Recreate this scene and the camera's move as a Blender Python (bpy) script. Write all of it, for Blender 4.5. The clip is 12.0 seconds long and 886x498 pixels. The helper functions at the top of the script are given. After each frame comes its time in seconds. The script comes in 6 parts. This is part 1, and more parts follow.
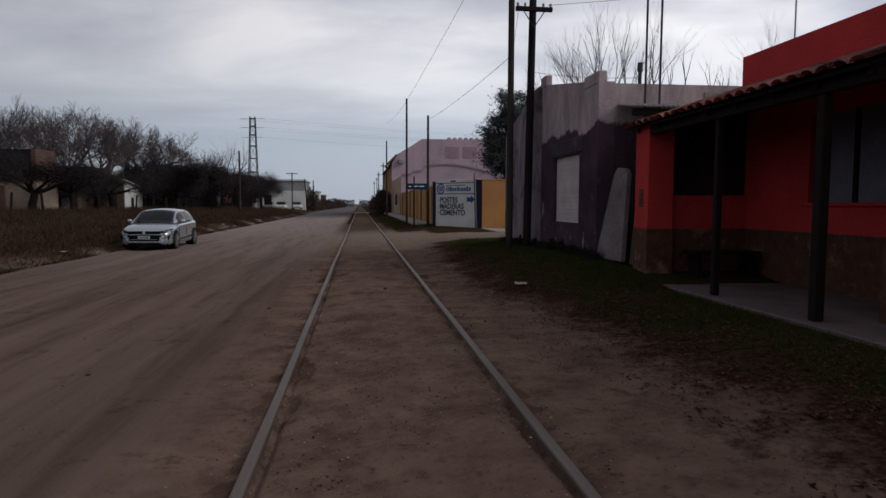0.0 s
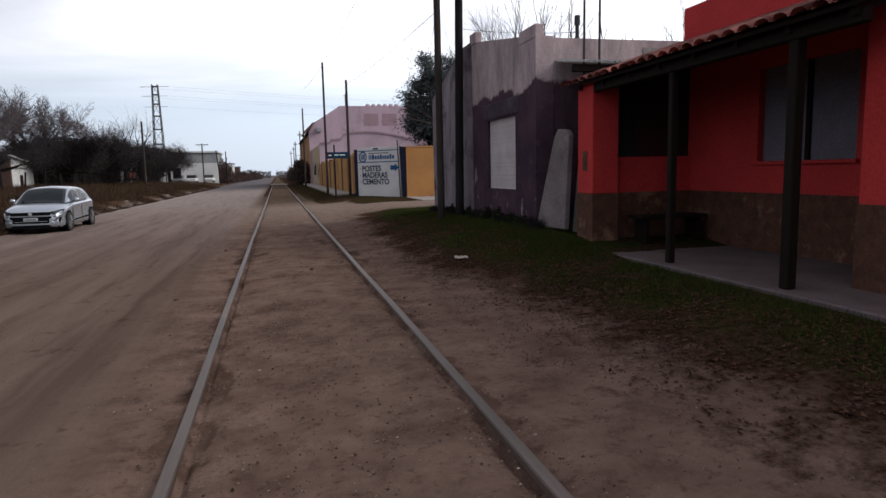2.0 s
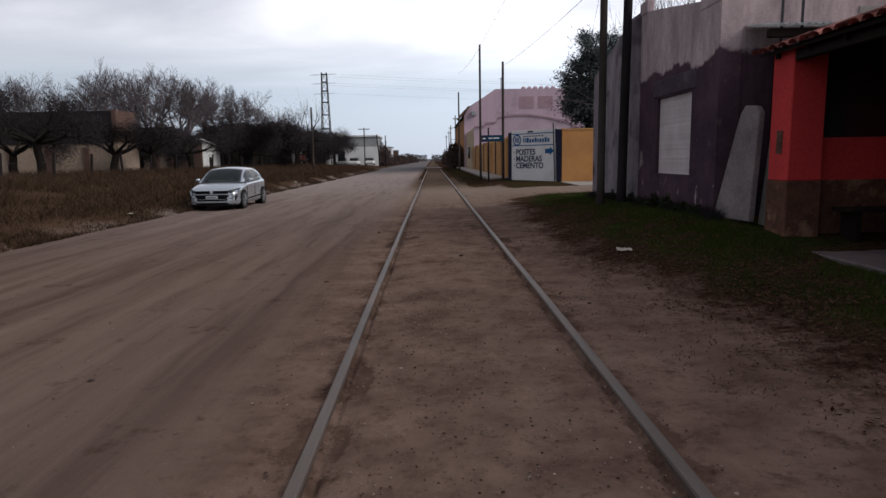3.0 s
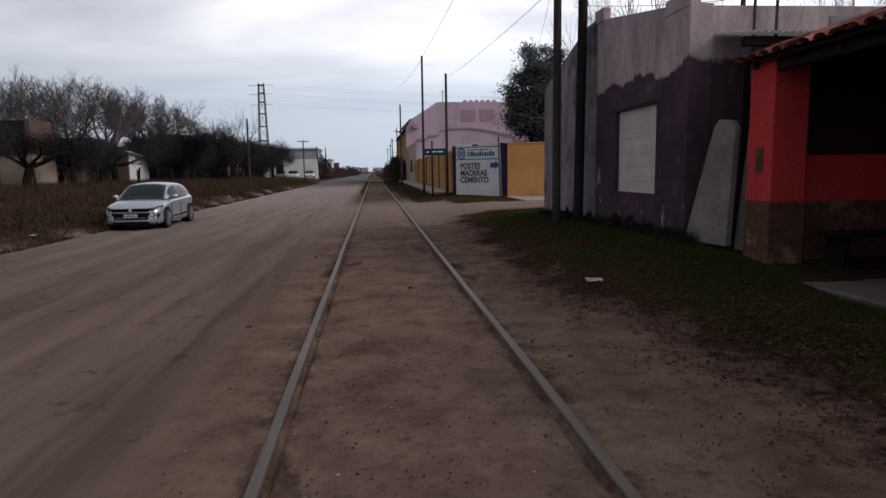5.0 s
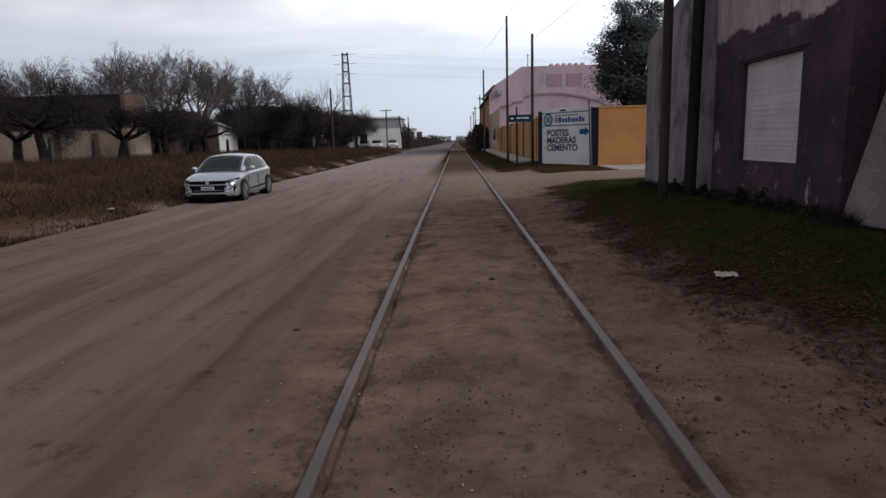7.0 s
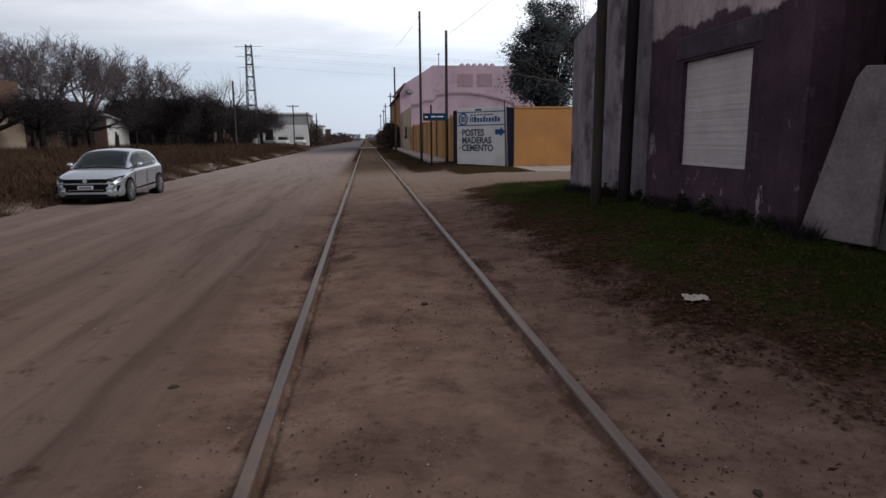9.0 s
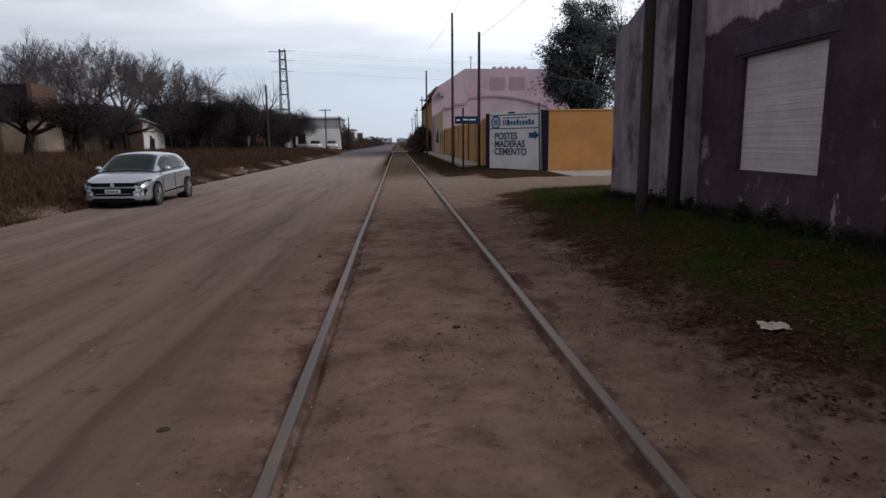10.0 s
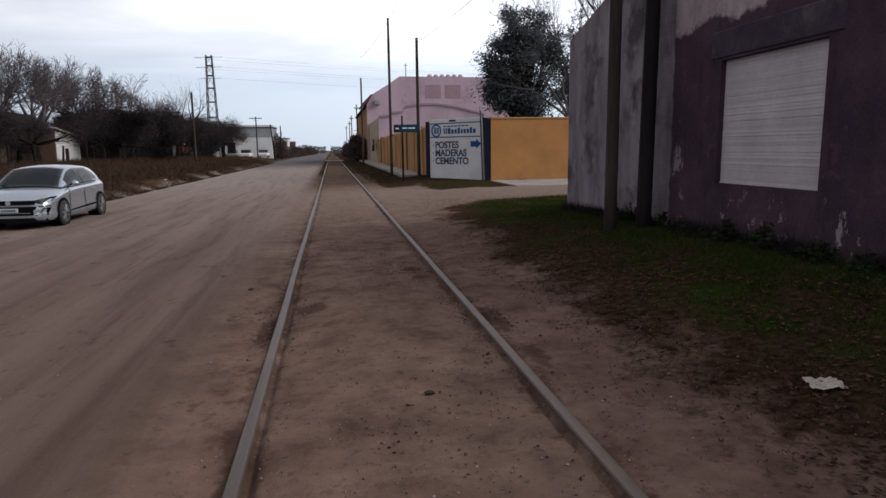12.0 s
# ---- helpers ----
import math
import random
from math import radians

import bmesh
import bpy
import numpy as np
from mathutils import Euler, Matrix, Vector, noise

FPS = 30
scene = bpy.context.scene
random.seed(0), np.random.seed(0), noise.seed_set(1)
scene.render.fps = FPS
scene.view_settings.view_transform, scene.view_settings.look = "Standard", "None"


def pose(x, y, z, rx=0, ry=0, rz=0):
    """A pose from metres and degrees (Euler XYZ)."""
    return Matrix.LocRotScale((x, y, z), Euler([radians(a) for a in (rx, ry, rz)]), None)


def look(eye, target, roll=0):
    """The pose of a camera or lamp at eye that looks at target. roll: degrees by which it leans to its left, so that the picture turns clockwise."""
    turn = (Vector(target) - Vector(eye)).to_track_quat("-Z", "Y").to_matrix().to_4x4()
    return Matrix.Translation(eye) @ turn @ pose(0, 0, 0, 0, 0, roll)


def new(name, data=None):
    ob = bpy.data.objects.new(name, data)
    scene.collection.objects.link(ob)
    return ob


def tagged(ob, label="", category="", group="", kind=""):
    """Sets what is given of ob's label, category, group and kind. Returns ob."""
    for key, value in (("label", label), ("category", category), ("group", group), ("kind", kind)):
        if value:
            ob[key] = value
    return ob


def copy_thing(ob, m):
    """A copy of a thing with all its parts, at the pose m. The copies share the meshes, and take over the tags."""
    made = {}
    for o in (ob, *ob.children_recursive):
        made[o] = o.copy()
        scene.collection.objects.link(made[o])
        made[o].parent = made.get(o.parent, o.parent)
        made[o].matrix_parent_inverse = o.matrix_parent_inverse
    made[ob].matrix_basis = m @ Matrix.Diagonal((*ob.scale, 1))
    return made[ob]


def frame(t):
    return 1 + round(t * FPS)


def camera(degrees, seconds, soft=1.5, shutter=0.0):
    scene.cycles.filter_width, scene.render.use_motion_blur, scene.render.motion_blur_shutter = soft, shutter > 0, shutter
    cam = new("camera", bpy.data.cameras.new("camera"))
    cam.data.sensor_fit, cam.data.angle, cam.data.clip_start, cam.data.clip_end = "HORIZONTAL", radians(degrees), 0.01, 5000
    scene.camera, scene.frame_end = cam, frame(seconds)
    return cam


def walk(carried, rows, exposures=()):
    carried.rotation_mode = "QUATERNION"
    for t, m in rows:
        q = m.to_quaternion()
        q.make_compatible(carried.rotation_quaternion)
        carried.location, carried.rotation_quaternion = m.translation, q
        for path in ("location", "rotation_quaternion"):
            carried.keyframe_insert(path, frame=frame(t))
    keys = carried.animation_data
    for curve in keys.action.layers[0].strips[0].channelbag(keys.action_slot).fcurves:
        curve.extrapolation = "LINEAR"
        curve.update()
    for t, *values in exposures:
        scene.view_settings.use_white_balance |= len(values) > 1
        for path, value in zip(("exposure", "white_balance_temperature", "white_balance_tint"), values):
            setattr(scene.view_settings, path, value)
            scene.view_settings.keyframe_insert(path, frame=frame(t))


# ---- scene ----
cam = camera(70.4, 12.0)
PATH = [
    (0, (-0.238, 2.242, 1.458), (0.024, 4.22, 1.316), 0.2),
    (0.5, (-0.25, 2.486, 1.456), (0.023, 4.458, 1.27), -0.3),
    (1, (-0.225, 2.768, 1.493), (-0.187, 4.764, 1.37), -1.4),
    (1.5, (-0.226, 2.992, 1.424), (0.023, 4.973, 1.314), -0.6),
    (2, (-0.257, 3.196, 1.46), (0.243, 5.117, 1.215), -1.3),
    (2.3, (-0.252, 3.295, 1.407), (-0.004, 5.264, 1.156), -1.2),
    (2.5, (-0.203, 3.395, 1.466), (-0.115, 5.377, 1.209), -0.3),
    (3, (-0.216, 3.797, 1.435), (-0.187, 5.777, 1.15), -1.0),
    (3.2, (-0.208, 4.016, 1.466), (-0.055, 5.985, 1.147), -0.5),
    (4.8, (-0.235, 4.884, 1.519), (-0.011, 6.846, 1.204), -1.1),
    (5, (-0.239, 4.965, 1.51), (-0.026, 6.938, 1.261), -0.9),
    (5.5, (-0.199, 5.25, 1.519), (-0.357, 7.231, 1.295), -1.8),
    (6, (-0.235, 5.548, 1.451), (-0.108, 7.517, 1.125), -1.7),
    (6.5, (-0.167, 5.851, 1.471), (-0.205, 7.834, 1.216), -2.8),
    (7, (-0.161, 6.293, 1.5), (-0.212, 8.263, 1.159), -1.6),
    (7.2, (-0.193, 6.387, 1.446), (-0.089, 8.351, 1.082), 0.1),
    (8.8, (-0.324, 7.314, 1.497), (-0.156, 9.283, 1.192), -1.6),
    (9, (-0.295, 7.423, 1.493), (-0.061, 9.379, 1.143), -0.5),
    (9.5, (-0.255, 7.721, 1.52), (-0.186, 9.697, 1.215), -1.3),
    (10, (-0.256, 8.064, 1.476), (-0.118, 10.03, 1.139), -0.5),
    (10.5, (-0.241, 8.322, 1.532), (-0.008, 10.29, 1.256), -3.0),
    (11, (-0.201, 8.607, 1.545), (-0.085, 10.587, 1.292), -2.5),
    (11.5, (-0.301, 8.872, 1.547), (0.119, 10.799, 1.219), -1.3),
    (12, (-0.359, 9.157, 1.529), (-0.021, 11.103, 1.214), -0.8),
]
EXPOSURES = ((0, -0.62), (0.5, -0.12), (1, -0.3), (1.5, -0.28), (2, 0.2), (2.5, 0.0), (3, 0.0), (5, -0.15), (5.5, -0.35), (6, -0.1), (7, 0.0), (9, 0.0), (10.5, -0.05), (11.5, 0.1), (12, 0.14))
walk(cam, [(t, look(e, g, r)) for t, e, g, r in PATH], EXPOSURES)

# ---- world, sun, exposure ----
world = bpy.data.worlds.new("overcast_sky")
scene.world = world
world.use_nodes = True
wn, wl = world.node_tree.nodes, world.node_tree.links
wn.clear()
w_out = wn.new("ShaderNodeOutputWorld")
w_bg = wn.new("ShaderNodeBackground")
w_sky = wn.new("ShaderNodeTexSky")
w_sky.sky_type, w_sky.sun_disc = "NISHITA", False
w_sky.sun_elevation, w_sky.sun_rotation = radians(35), radians(112.6)
w_co = wn.new("ShaderNodeTexCoord")
w_sep = wn.new("ShaderNodeSeparateXYZ")
wl.new(w_co.outputs["Generated"], w_sep.inputs[0])
# flat cloud deck: direction divided by its height
w_add = wn.new("ShaderNodeMath"); w_add.operation = "ADD"; w_add.inputs[1].default_value = 0.10
w_abs = wn.new("ShaderNodeMath"); w_abs.operation = "ABSOLUTE"
wl.new(w_sep.outputs["Z"], w_abs.inputs[0]); wl.new(w_abs.outputs[0], w_add.inputs[0])
w_div = wn.new("ShaderNodeVectorMath"); w_div.operation = "DIVIDE"
w_cmb = wn.new("ShaderNodeCombineXYZ")
for s in ("X", "Y", "Z"):
    wl.new(w_add.outputs[0], w_cmb.inputs[s])
wl.new(w_co.outputs["Generated"], w_div.inputs[0]); wl.new(w_cmb.outputs[0], w_div.inputs[1])
w_map = wn.new("ShaderNodeMapping")
w_map.inputs["Scale"].default_value = (0.55, 0.95, 1.0)
w_map.inputs["Location"].default_value = (2.3, 0.7, 0.0)
w_map.inputs["Rotation"].default_value = (0, 0, 0.25)
wl.new(w_div.outputs[0], w_map.inputs["Vector"])
w_n1 = wn.new("ShaderNodeTexNoise")
w_n1.inputs["Scale"].default_value, w_n1.inputs["Detail"].default_value, w_n1.inputs["Roughness"].default_value = 0.9, 6, 0.52
w_n1.inputs["Distortion"].default_value = 0.4
wl.new(w_map.outputs[0], w_n1.inputs["Vector"])
w_r = wn.new("ShaderNodeValToRGB")
w_r.color_ramp.elements[0].position, w_r.color_ramp.elements[0].color = 0.34, (0.46, 0.475, 0.56, 1)
w_r.color_ramp.elements[1].position, w_r.color_ramp.elements[1].color = 0.64, (1.05, 1.03, 1.06, 1)
e_mid = w_r.color_ramp.elements.new(0.5)
e_mid.color = (0.74, 0.745, 0.82, 1)
wl.new(w_n1.outputs["Fac"], w_r.inputs[0])
# towards the horizon the deck turns to an even blue-grey, with a bright band above it
w_h = wn.new("ShaderNodeValToRGB")
h_el = w_h.color_ramp.elements
h_el[0].position, h_el[0].color = 0.0, (0.50, 0.56, 0.66, 1)
h_el[1].position, h_el[1].color = 1.0, (0.62, 0.62, 0.64, 1)
e2 = h_el.new(0.10); e2.color = (0.56, 0.63, 0.72, 1)
e3 = h_el.new(0.17); e3.color = (0.90, 0.92, 0.95, 1)
e4 = h_el.new(0.25); e4.color = (1.0, 1.0, 1.0, 1)
e5 = h_el.new(0.45); e5.color = (0.88, 0.88, 0.89, 1)
wl.new(w_sep.outputs["Z"], w_h.inputs[0])
w_f = wn.new("ShaderNodeMapRange")
w_f.inputs["From Min"].default_value, w_f.inputs["From Max"].default_value = 0.06, 0.24
wl.new(w_sep.outputs["Z"], w_f.inputs["Value"])
w_m = wn.new("ShaderNodeMix"); w_m.data_type = "RGBA"
w_m.inputs[6].default_value = (0.98, 0.98, 1.0, 1)
wl.new(w_f.outputs[0], w_m.inputs[0]); wl.new(w_r.outputs[0], w_m.inputs[7])
w_mul = wn.new("ShaderNodeMix"); w_mul.data_type, w_mul.blend_type = "RGBA", "MULTIPLY"
w_mul.inputs[0].default_value = 1.0
wl.new(w_m.outputs[2], w_mul.inputs[6]); wl.new(w_h.outputs[0], w_mul.inputs[7])
w_s = wn.new("ShaderNodeMix"); w_s.data_type, w_s.blend_type = "RGBA", "ADD"
w_s.inputs[0].default_value = 0.012
wl.new(w_mul.outputs[2], w_s.inputs[6]); wl.new(w_sky.outputs[0], w_s.inputs[7])
wl.new(w_s.outputs[2], w_bg.inputs["Color"])
w_bg.inputs["Strength"].default_value = 1.0
# the deck is a little thinner ahead
w_b = wn.new("ShaderNodeMapRange"); w_b.interpolation_type = "SMOOTHSTEP"
w_b.inputs["From Min"].default_value, w_b.inputs["From Max"].default_value = -1.0, 0.8
w_b.inputs["To Min"].default_value, w_b.inputs["To Max"].default_value = 0.8, 1.0
wl.new(w_sep.outputs["Y"], w_b.inputs["Value"])
# and thinner towards the hidden sun over the roofs
w_x = wn.new("ShaderNodeMapRange"); w_x.interpolation_type = "SMOOTHSTEP"
w_x.inputs["From Min"].default_value, w_x.inputs["From Max"].default_value = -0.95, 0.6
w_x.inputs["To Min"].default_value, w_x.inputs["To Max"].default_value = 0.74, 1.36
wl.new(w_sep.outputs["X"], w_x.inputs["Value"])
w_bx = wn.new("ShaderNodeMath"); w_bx.operation = "MULTIPLY"
wl.new(w_b.outputs[0], w_bx.inputs[0]); wl.new(w_x.outputs[0], w_bx.inputs[1])
wl.new(w_bx.outputs[0], w_bg.inputs["Strength"])
wl.new(w_bg.outputs[0], w_out.inputs["Surface"])

sun = bpy.data.lights.new("sun", "SUN")
sun.energy, sun.angle, sun.color = 2.0, radians(24), (1.0, 0.95, 0.88)
sun_ob = new("sun", sun)
sun_ob.matrix_world = look((72, -30, 54), (0, 0, 0))

# ---- materials ----
def node(nt, kind, **kw):
    n = nt.nodes.new(kind)
    for k, v in kw.items():
        n.inputs[k].default_value = v
    return n


def mixc(nt, fac, a, b, blend="MIX"):
    m = nt.nodes.new("ShaderNodeMix")
    m.data_type, m.blend_type = "RGBA", blend
    for sock, v in ((m.inputs[0], fac), (m.inputs[6], a), (m.inputs[7], b)):
        if isinstance(v, bpy.types.NodeSocket):
            nt.links.new(v, sock)
        else:
            sock.default_value = (*v, 1) if isinstance(v, tuple) and len(v) == 3 else v
    return m.outputs[2]


def ramp(nt, src, a, b):
    r = nt.nodes.new("ShaderNodeMapRange")
    r.inputs["From Min"].default_value, r.inputs["From Max"].default_value = a, b
    nt.links.new(src, r.inputs["Value"])
    return r.outputs[0]


def noise_fac(nt, pos, scale, detail=5, rough=0.6, stretch=None):
    if stretch:
        mp = nt.nodes.new("ShaderNodeMapping")
        mp.inputs["Scale"].default_value = stretch
        nt.links.new(pos, mp.inputs["Vector"])
        pos = mp.outputs[0]
    n = node(nt, "ShaderNodeTexNoise", Scale=scale, Detail=detail, Roughness=rough)
    nt.links.new(pos, n.inputs["Vector"])
    return n.outputs["Fac"]


def mat(name, c1, c2, scale=3.0, fine=40.0, rough=0.85, bump=0.25, dist=0.01, stain=None, metal=0.0, vary=0.0, stretch=None, spec=0.08, gv=0.26):
    """Two colours in soft patches, darker fine grain, optional stains, bump."""
    m = bpy.data.materials.new(name)
    m.use_nodes = True
    nt = m.node_tree
    bsdf = nt.nodes["Principled BSDF"]
    geo = nt.nodes.new("ShaderNodeNewGeometry")
    pos = geo.outputs["Position"]
    big = ramp(nt, noise_fac(nt, pos, scale, 4, 0.6, stretch), 0.35, 0.65)
    grain = noise_fac(nt, pos, fine, 6, 0.65, stretch)
    col = mixc(nt, big, c1, c2)
    g = ramp(nt, grain, 0.3, 0.75)
    dark = mixc(nt, g, (1 - gv,) * 3, (1 + gv * 0.7,) * 3)
    col = mixc(nt, 1.0, col, dark, "MULTIPLY")
    if stain:
        st = ramp(nt, noise_fac(nt, pos, scale * 0.55, 6, 0.7), 0.55, 0.68)
        col = mixc(nt, st, col, stain)
    if vary:
        oi = nt.nodes.new("ShaderNodeObjectInfo")
        v = ramp(nt, oi.outputs["Random"], 0, 1)
        vv = mixc(nt, v, (1 - vary,) * 3, (1 + vary,) * 3)
        col = mixc(nt, 1.0, col, vv, "MULTIPLY")
    nt.links.new(col, bsdf.inputs["Base Color"])
    bsdf.inputs["Roughness"].default_value = rough
    bsdf.inputs["Metallic"].default_value = metal
    bsdf.inputs["Specular IOR Level"].default_value = spec
    if bump:
        b = node(nt, "ShaderNodeBump", Strength=bump, Distance=dist)
        nt.links.new(grain, b.inputs["Height"])
        nt.links.new(b.outputs[0], bsdf.inputs["Normal"])
    return m


def leafmat(name, c1, c2, rough=0.7, trans=0.0):
    m = bpy.data.materials.new(name)
    m.use_nodes = True
    nt = m.node_tree
    bsdf = nt.nodes["Principled BSDF"]
    geo = nt.nodes.new("ShaderNodeNewGeometry")
    col = mixc(nt, geo.outputs["Random Per Island"], c1, c2)
    nt.links.new(col, bsdf.inputs["Base Color"])
    bsdf.inputs["Roughness"].default_value = rough
    bsdf.inputs["Specular IOR Level"].default_value = 0.0
    return m


def plain(name, c, rough=0.5, metal=0.0, spec=0.5, coat=0.0):
    m = bpy.data.materials.new(name)
    m.use_nodes = True
    b = m.node_tree.nodes["Principled BSDF"]
    b.inputs["Base Color"].default_value = (*c, 1)
    b.inputs["Roughness"].default_value, b.inputs["Metallic"].default_value = rough, metal
    b.inputs["Specular IOR Level"].default_value = spec
    b.inputs["Coat Weight"].default_value = coat
    return m


M_RED = mat("red_paint", (0.50, 0.046, 0.046), (0.41, 0.038, 0.040), 1.5, 30, 0.8, 0.15, 0.006)
M_DADO = mat("brown_stone_dado", (0.11, 0.052, 0.036), (0.07, 0.037, 0.028), 6, 28, 0.85, 0.6, 0.02, stain=(0.2, 0.12, 0.08))
M_TILE = mat("clay_tile", (0.33, 0.125, 0.105), (0.24, 0.10, 0.09), 4, 40, 0.85, 0.3, 0.006, stain=(0.17, 0.09, 0.08), vary=0.25)
M_DARKWOOD = mat("dark_wood", (0.016, 0.010, 0.009), (0.010, 0.007, 0.006), 5, 50, 0.75, 0.3, 0.004, stretch=(6, 6, 0.8))
M_POLEWOOD = mat("weathered_pole_wood", (0.052, 0.042, 0.038), (0.032, 0.026, 0.025), 4, 60, 0.9, 0.5, 0.006, stretch=(8, 8, 0.6))
M_POLEDARK = mat("creosoted_pole_wood", (0.020, 0.016, 0.017), (0.012, 0.010, 0.011), 4, 60, 0.85, 0.5, 0.006, stretch=(8, 8, 0.6))
M_CONC = mat("grey_concrete", (0.30, 0.285, 0.27), (0.22, 0.21, 0.20), 1.6, 35, 0.9, 0.3, 0.006, stain=(0.15, 0.14, 0.13))
M_SLABC = mat("pale_concrete_slab", (0.20, 0.172, 0.176), (0.13, 0.112, 0.117), 2.5, 30, 0.9, 0.3, 0.006, stain=(0.25, 0.225, 0.22))
M_PORCH = mat("porch_cement_floor", (0.13, 0.103, 0.106), (0.092, 0.074, 0.076), 2, 40, 0.7, 0.15, 0.004)
M_WALK = mat("pale_cement_pavement", (0.30, 0.265, 0.24), (0.23, 0.205, 0.19), 1.2, 25, 0.9, 0.2, 0.005)
M_SHUT = mat("white_shutter_paint", (0.50, 0.45, 0.455), (0.41, 0.37, 0.375), 2.2, 20, 0.6, 0.1, 0.003, vary=0.06, stain=(0.40, 0.36, 0.36), gv=0.08)
M_YELLOW = mat("ochre_wall_paint", (0.36, 0.178, 0.066), (0.28, 0.138, 0.055), 0.9, 12, 0.85, 0.2, 0.006, stain=(0.34, 0.155, 0.055), gv=0.08)
M_YELLOW2 = mat("dirty_ochre_wall", (0.42, 0.22, 0.08), (0.32, 0.18, 0.08), 0.7, 10, 0.9, 0.25, 0.008, stain=(0.25, 0.14, 0.08), gv=0.12)
M_CREAM = mat("dirty_cream_wall", (0.46, 0.37, 0.25), (0.36, 0.28, 0.20), 0.6, 8, 0.9, 0.2, 0.008, stain=(0.30, 0.22, 0.17), gv=0.12)
M_PINK = mat("faded_pink_render", (0.43, 0.318, 0.38), (0.35, 0.268, 0.32), 0.5, 6, 0.9, 0.2, 0.008, stain=(0.25, 0.19, 0.22), gv=0.1, stretch=(1, 1, 0.3))
M_PINK2 = mat("pale_pink_render", (0.42, 0.318, 0.38), (0.345, 0.27, 0.325), 0.5, 6, 0.9, 0.2, 0.008, stain=(0.30, 0.23, 0.26), gv=0.1, stretch=(1, 1, 0.3))
M_PINKPATCH = mat("bricked_up_pink", (0.315, 0.215, 0.25), (0.27, 0.185, 0.215), 1, 12, 0.9, 0.2, 0.008)
M_WHITE = mat("white_wall_paint", (0.62, 0.61, 0.61), (0.51, 0.50, 0.50), 0.8, 14, 0.85, 0.15, 0.005, stain=(0.56, 0.53, 0.50), gv=0.08)
M_FARWHITE = mat("far_white_render", (0.60, 0.60, 0.60), (0.50, 0.51, 0.52), 0.3, 5, 0.85, 0.1, 0.01)
M_FARGREY = mat("far_grey_render", (0.26, 0.27, 0.28), (0.21, 0.22, 0.23), 0.3, 5, 0.85, 0.1, 0.01)
M_BEIGE = mat("old_beige_render", (0.27, 0.21, 0.165), (0.175, 0.135, 0.108), 0.35, 5, 0.95, 0.3, 0.02, stain=(0.22, 0.16, 0.12))
M_ROOFRUST = mat("tarred_sheet_roof", (0.020, 0.017, 0.019), (0.013, 0.011, 0.013), 0.5, 8, 0.85, 0.2, 0.01, stain=(0.032, 0.022, 0.021))
M_BRICKEND = mat("brown_brick_gable", (0.110, 0.066, 0.052), (0.075, 0.049, 0.042), 1, 14, 0.9, 0.3, 0.01)
M_BLACKGATE = mat("navy_black_gate_paint", (0.014, 0.016, 0.035), (0.02, 0.022, 0.045), 3, 30, 0.5, 0.1, 0.003)
M_BLUE = mat("blue_sign_paint", (0.012, 0.075, 0.20), (0.018, 0.09, 0.22), 5, 40, 0.7, 0.05, 0.002)
M_NAVY = mat("navy_letter_paint", (0.045, 0.055, 0.095), (0.065, 0.075, 0.115), 5, 40, 0.75, 0.05, 0.002)
M_TEAL = mat("teal_street_sign", (0.008, 0.032, 0.06), (0.010, 0.038, 0.07), 5, 40, 0.45, 0.0, 0.002)
M_SIGNW = plain("white_bar_paint", (0.6, 0.62, 0.62), 0.6)
M_RAIL = mat("worn_rail_steel", (0.130, 0.103, 0.088), (0.084, 0.066, 0.057), 1.2, 50, 0.55, 0.15, 0.002, metal=0.25, stretch=(8, 0.4, 1), stain=(0.13, 0.088, 0.07), spec=0.3)
M_GALV = mat("galvanised_sheet", (0.42, 0.43, 0.45), (0.34, 0.35, 0.37), 3, 30, 0.5, 0.1, 0.003, metal=0.4)
M_STEELDARK = mat("dark_lattice_steel", (0.06, 0.06, 0.065), (0.045, 0.045, 0.05), 3, 30, 0.7, 0.0, 0.003)
M_BARK = mat("dark_bark", (0.017, 0.013, 0.011), (0.011, 0.009, 0.008), 5, 30, 0.95, 0.6, 0.02)
M_TWIG = mat("bare_twig_bark", (0.03, 0.023, 0.02), (0.02, 0.016, 0.014), 2, 20, 0.95, 0.0, 0.01)
M_TWIGGREY = mat("grey_bare_twig", (0.110, 0.092, 0.096), (0.070, 0.058, 0.063), 2, 20, 0.95, 0.0, 0.01)
M_TWIGPALE = mat("pale_poplar_twig", (0.070, 0.057, 0.055), (0.045, 0.037, 0.037), 2, 20, 0.95, 0.0, 0.01)
M_DARKLEAF = leafmat("withered_dark_leaf", (0.017, 0.015, 0.017), (0.036, 0.030, 0.031))
M_EVERLEAF = leafmat("evergreen_leaf", (0.026, 0.033, 0.036), (0.070, 0.080, 0.082))
M_GRASSG = leafmat("green_grass_blade", (0.012, 0.030, 0.005), (0.046, 0.062, 0.014))
M_WEED = leafmat("dark_weed_leaf", (0.012, 0.016, 0.009), (0.032, 0.038, 0.020))
M_GRASSD = leafmat("dry_grass_blade", (0.026, 0.017, 0.012), (0.074, 0.047, 0.032))
M_PALETWIG = leafmat("fine_grey_twig", (0.085, 0.070, 0.074), (0.15, 0.125, 0.13))
M_HEDGE = leafmat("wintry_shrub_twig", (0.03, 0.022, 0.022), (0.06, 0.042, 0.038))
# distance haze is mixed into the colour of the far wood
M_FARWOOD = leafmat("far_hazy_wood", (0.05, 0.048, 0.052), (0.078, 0.074, 0.08))
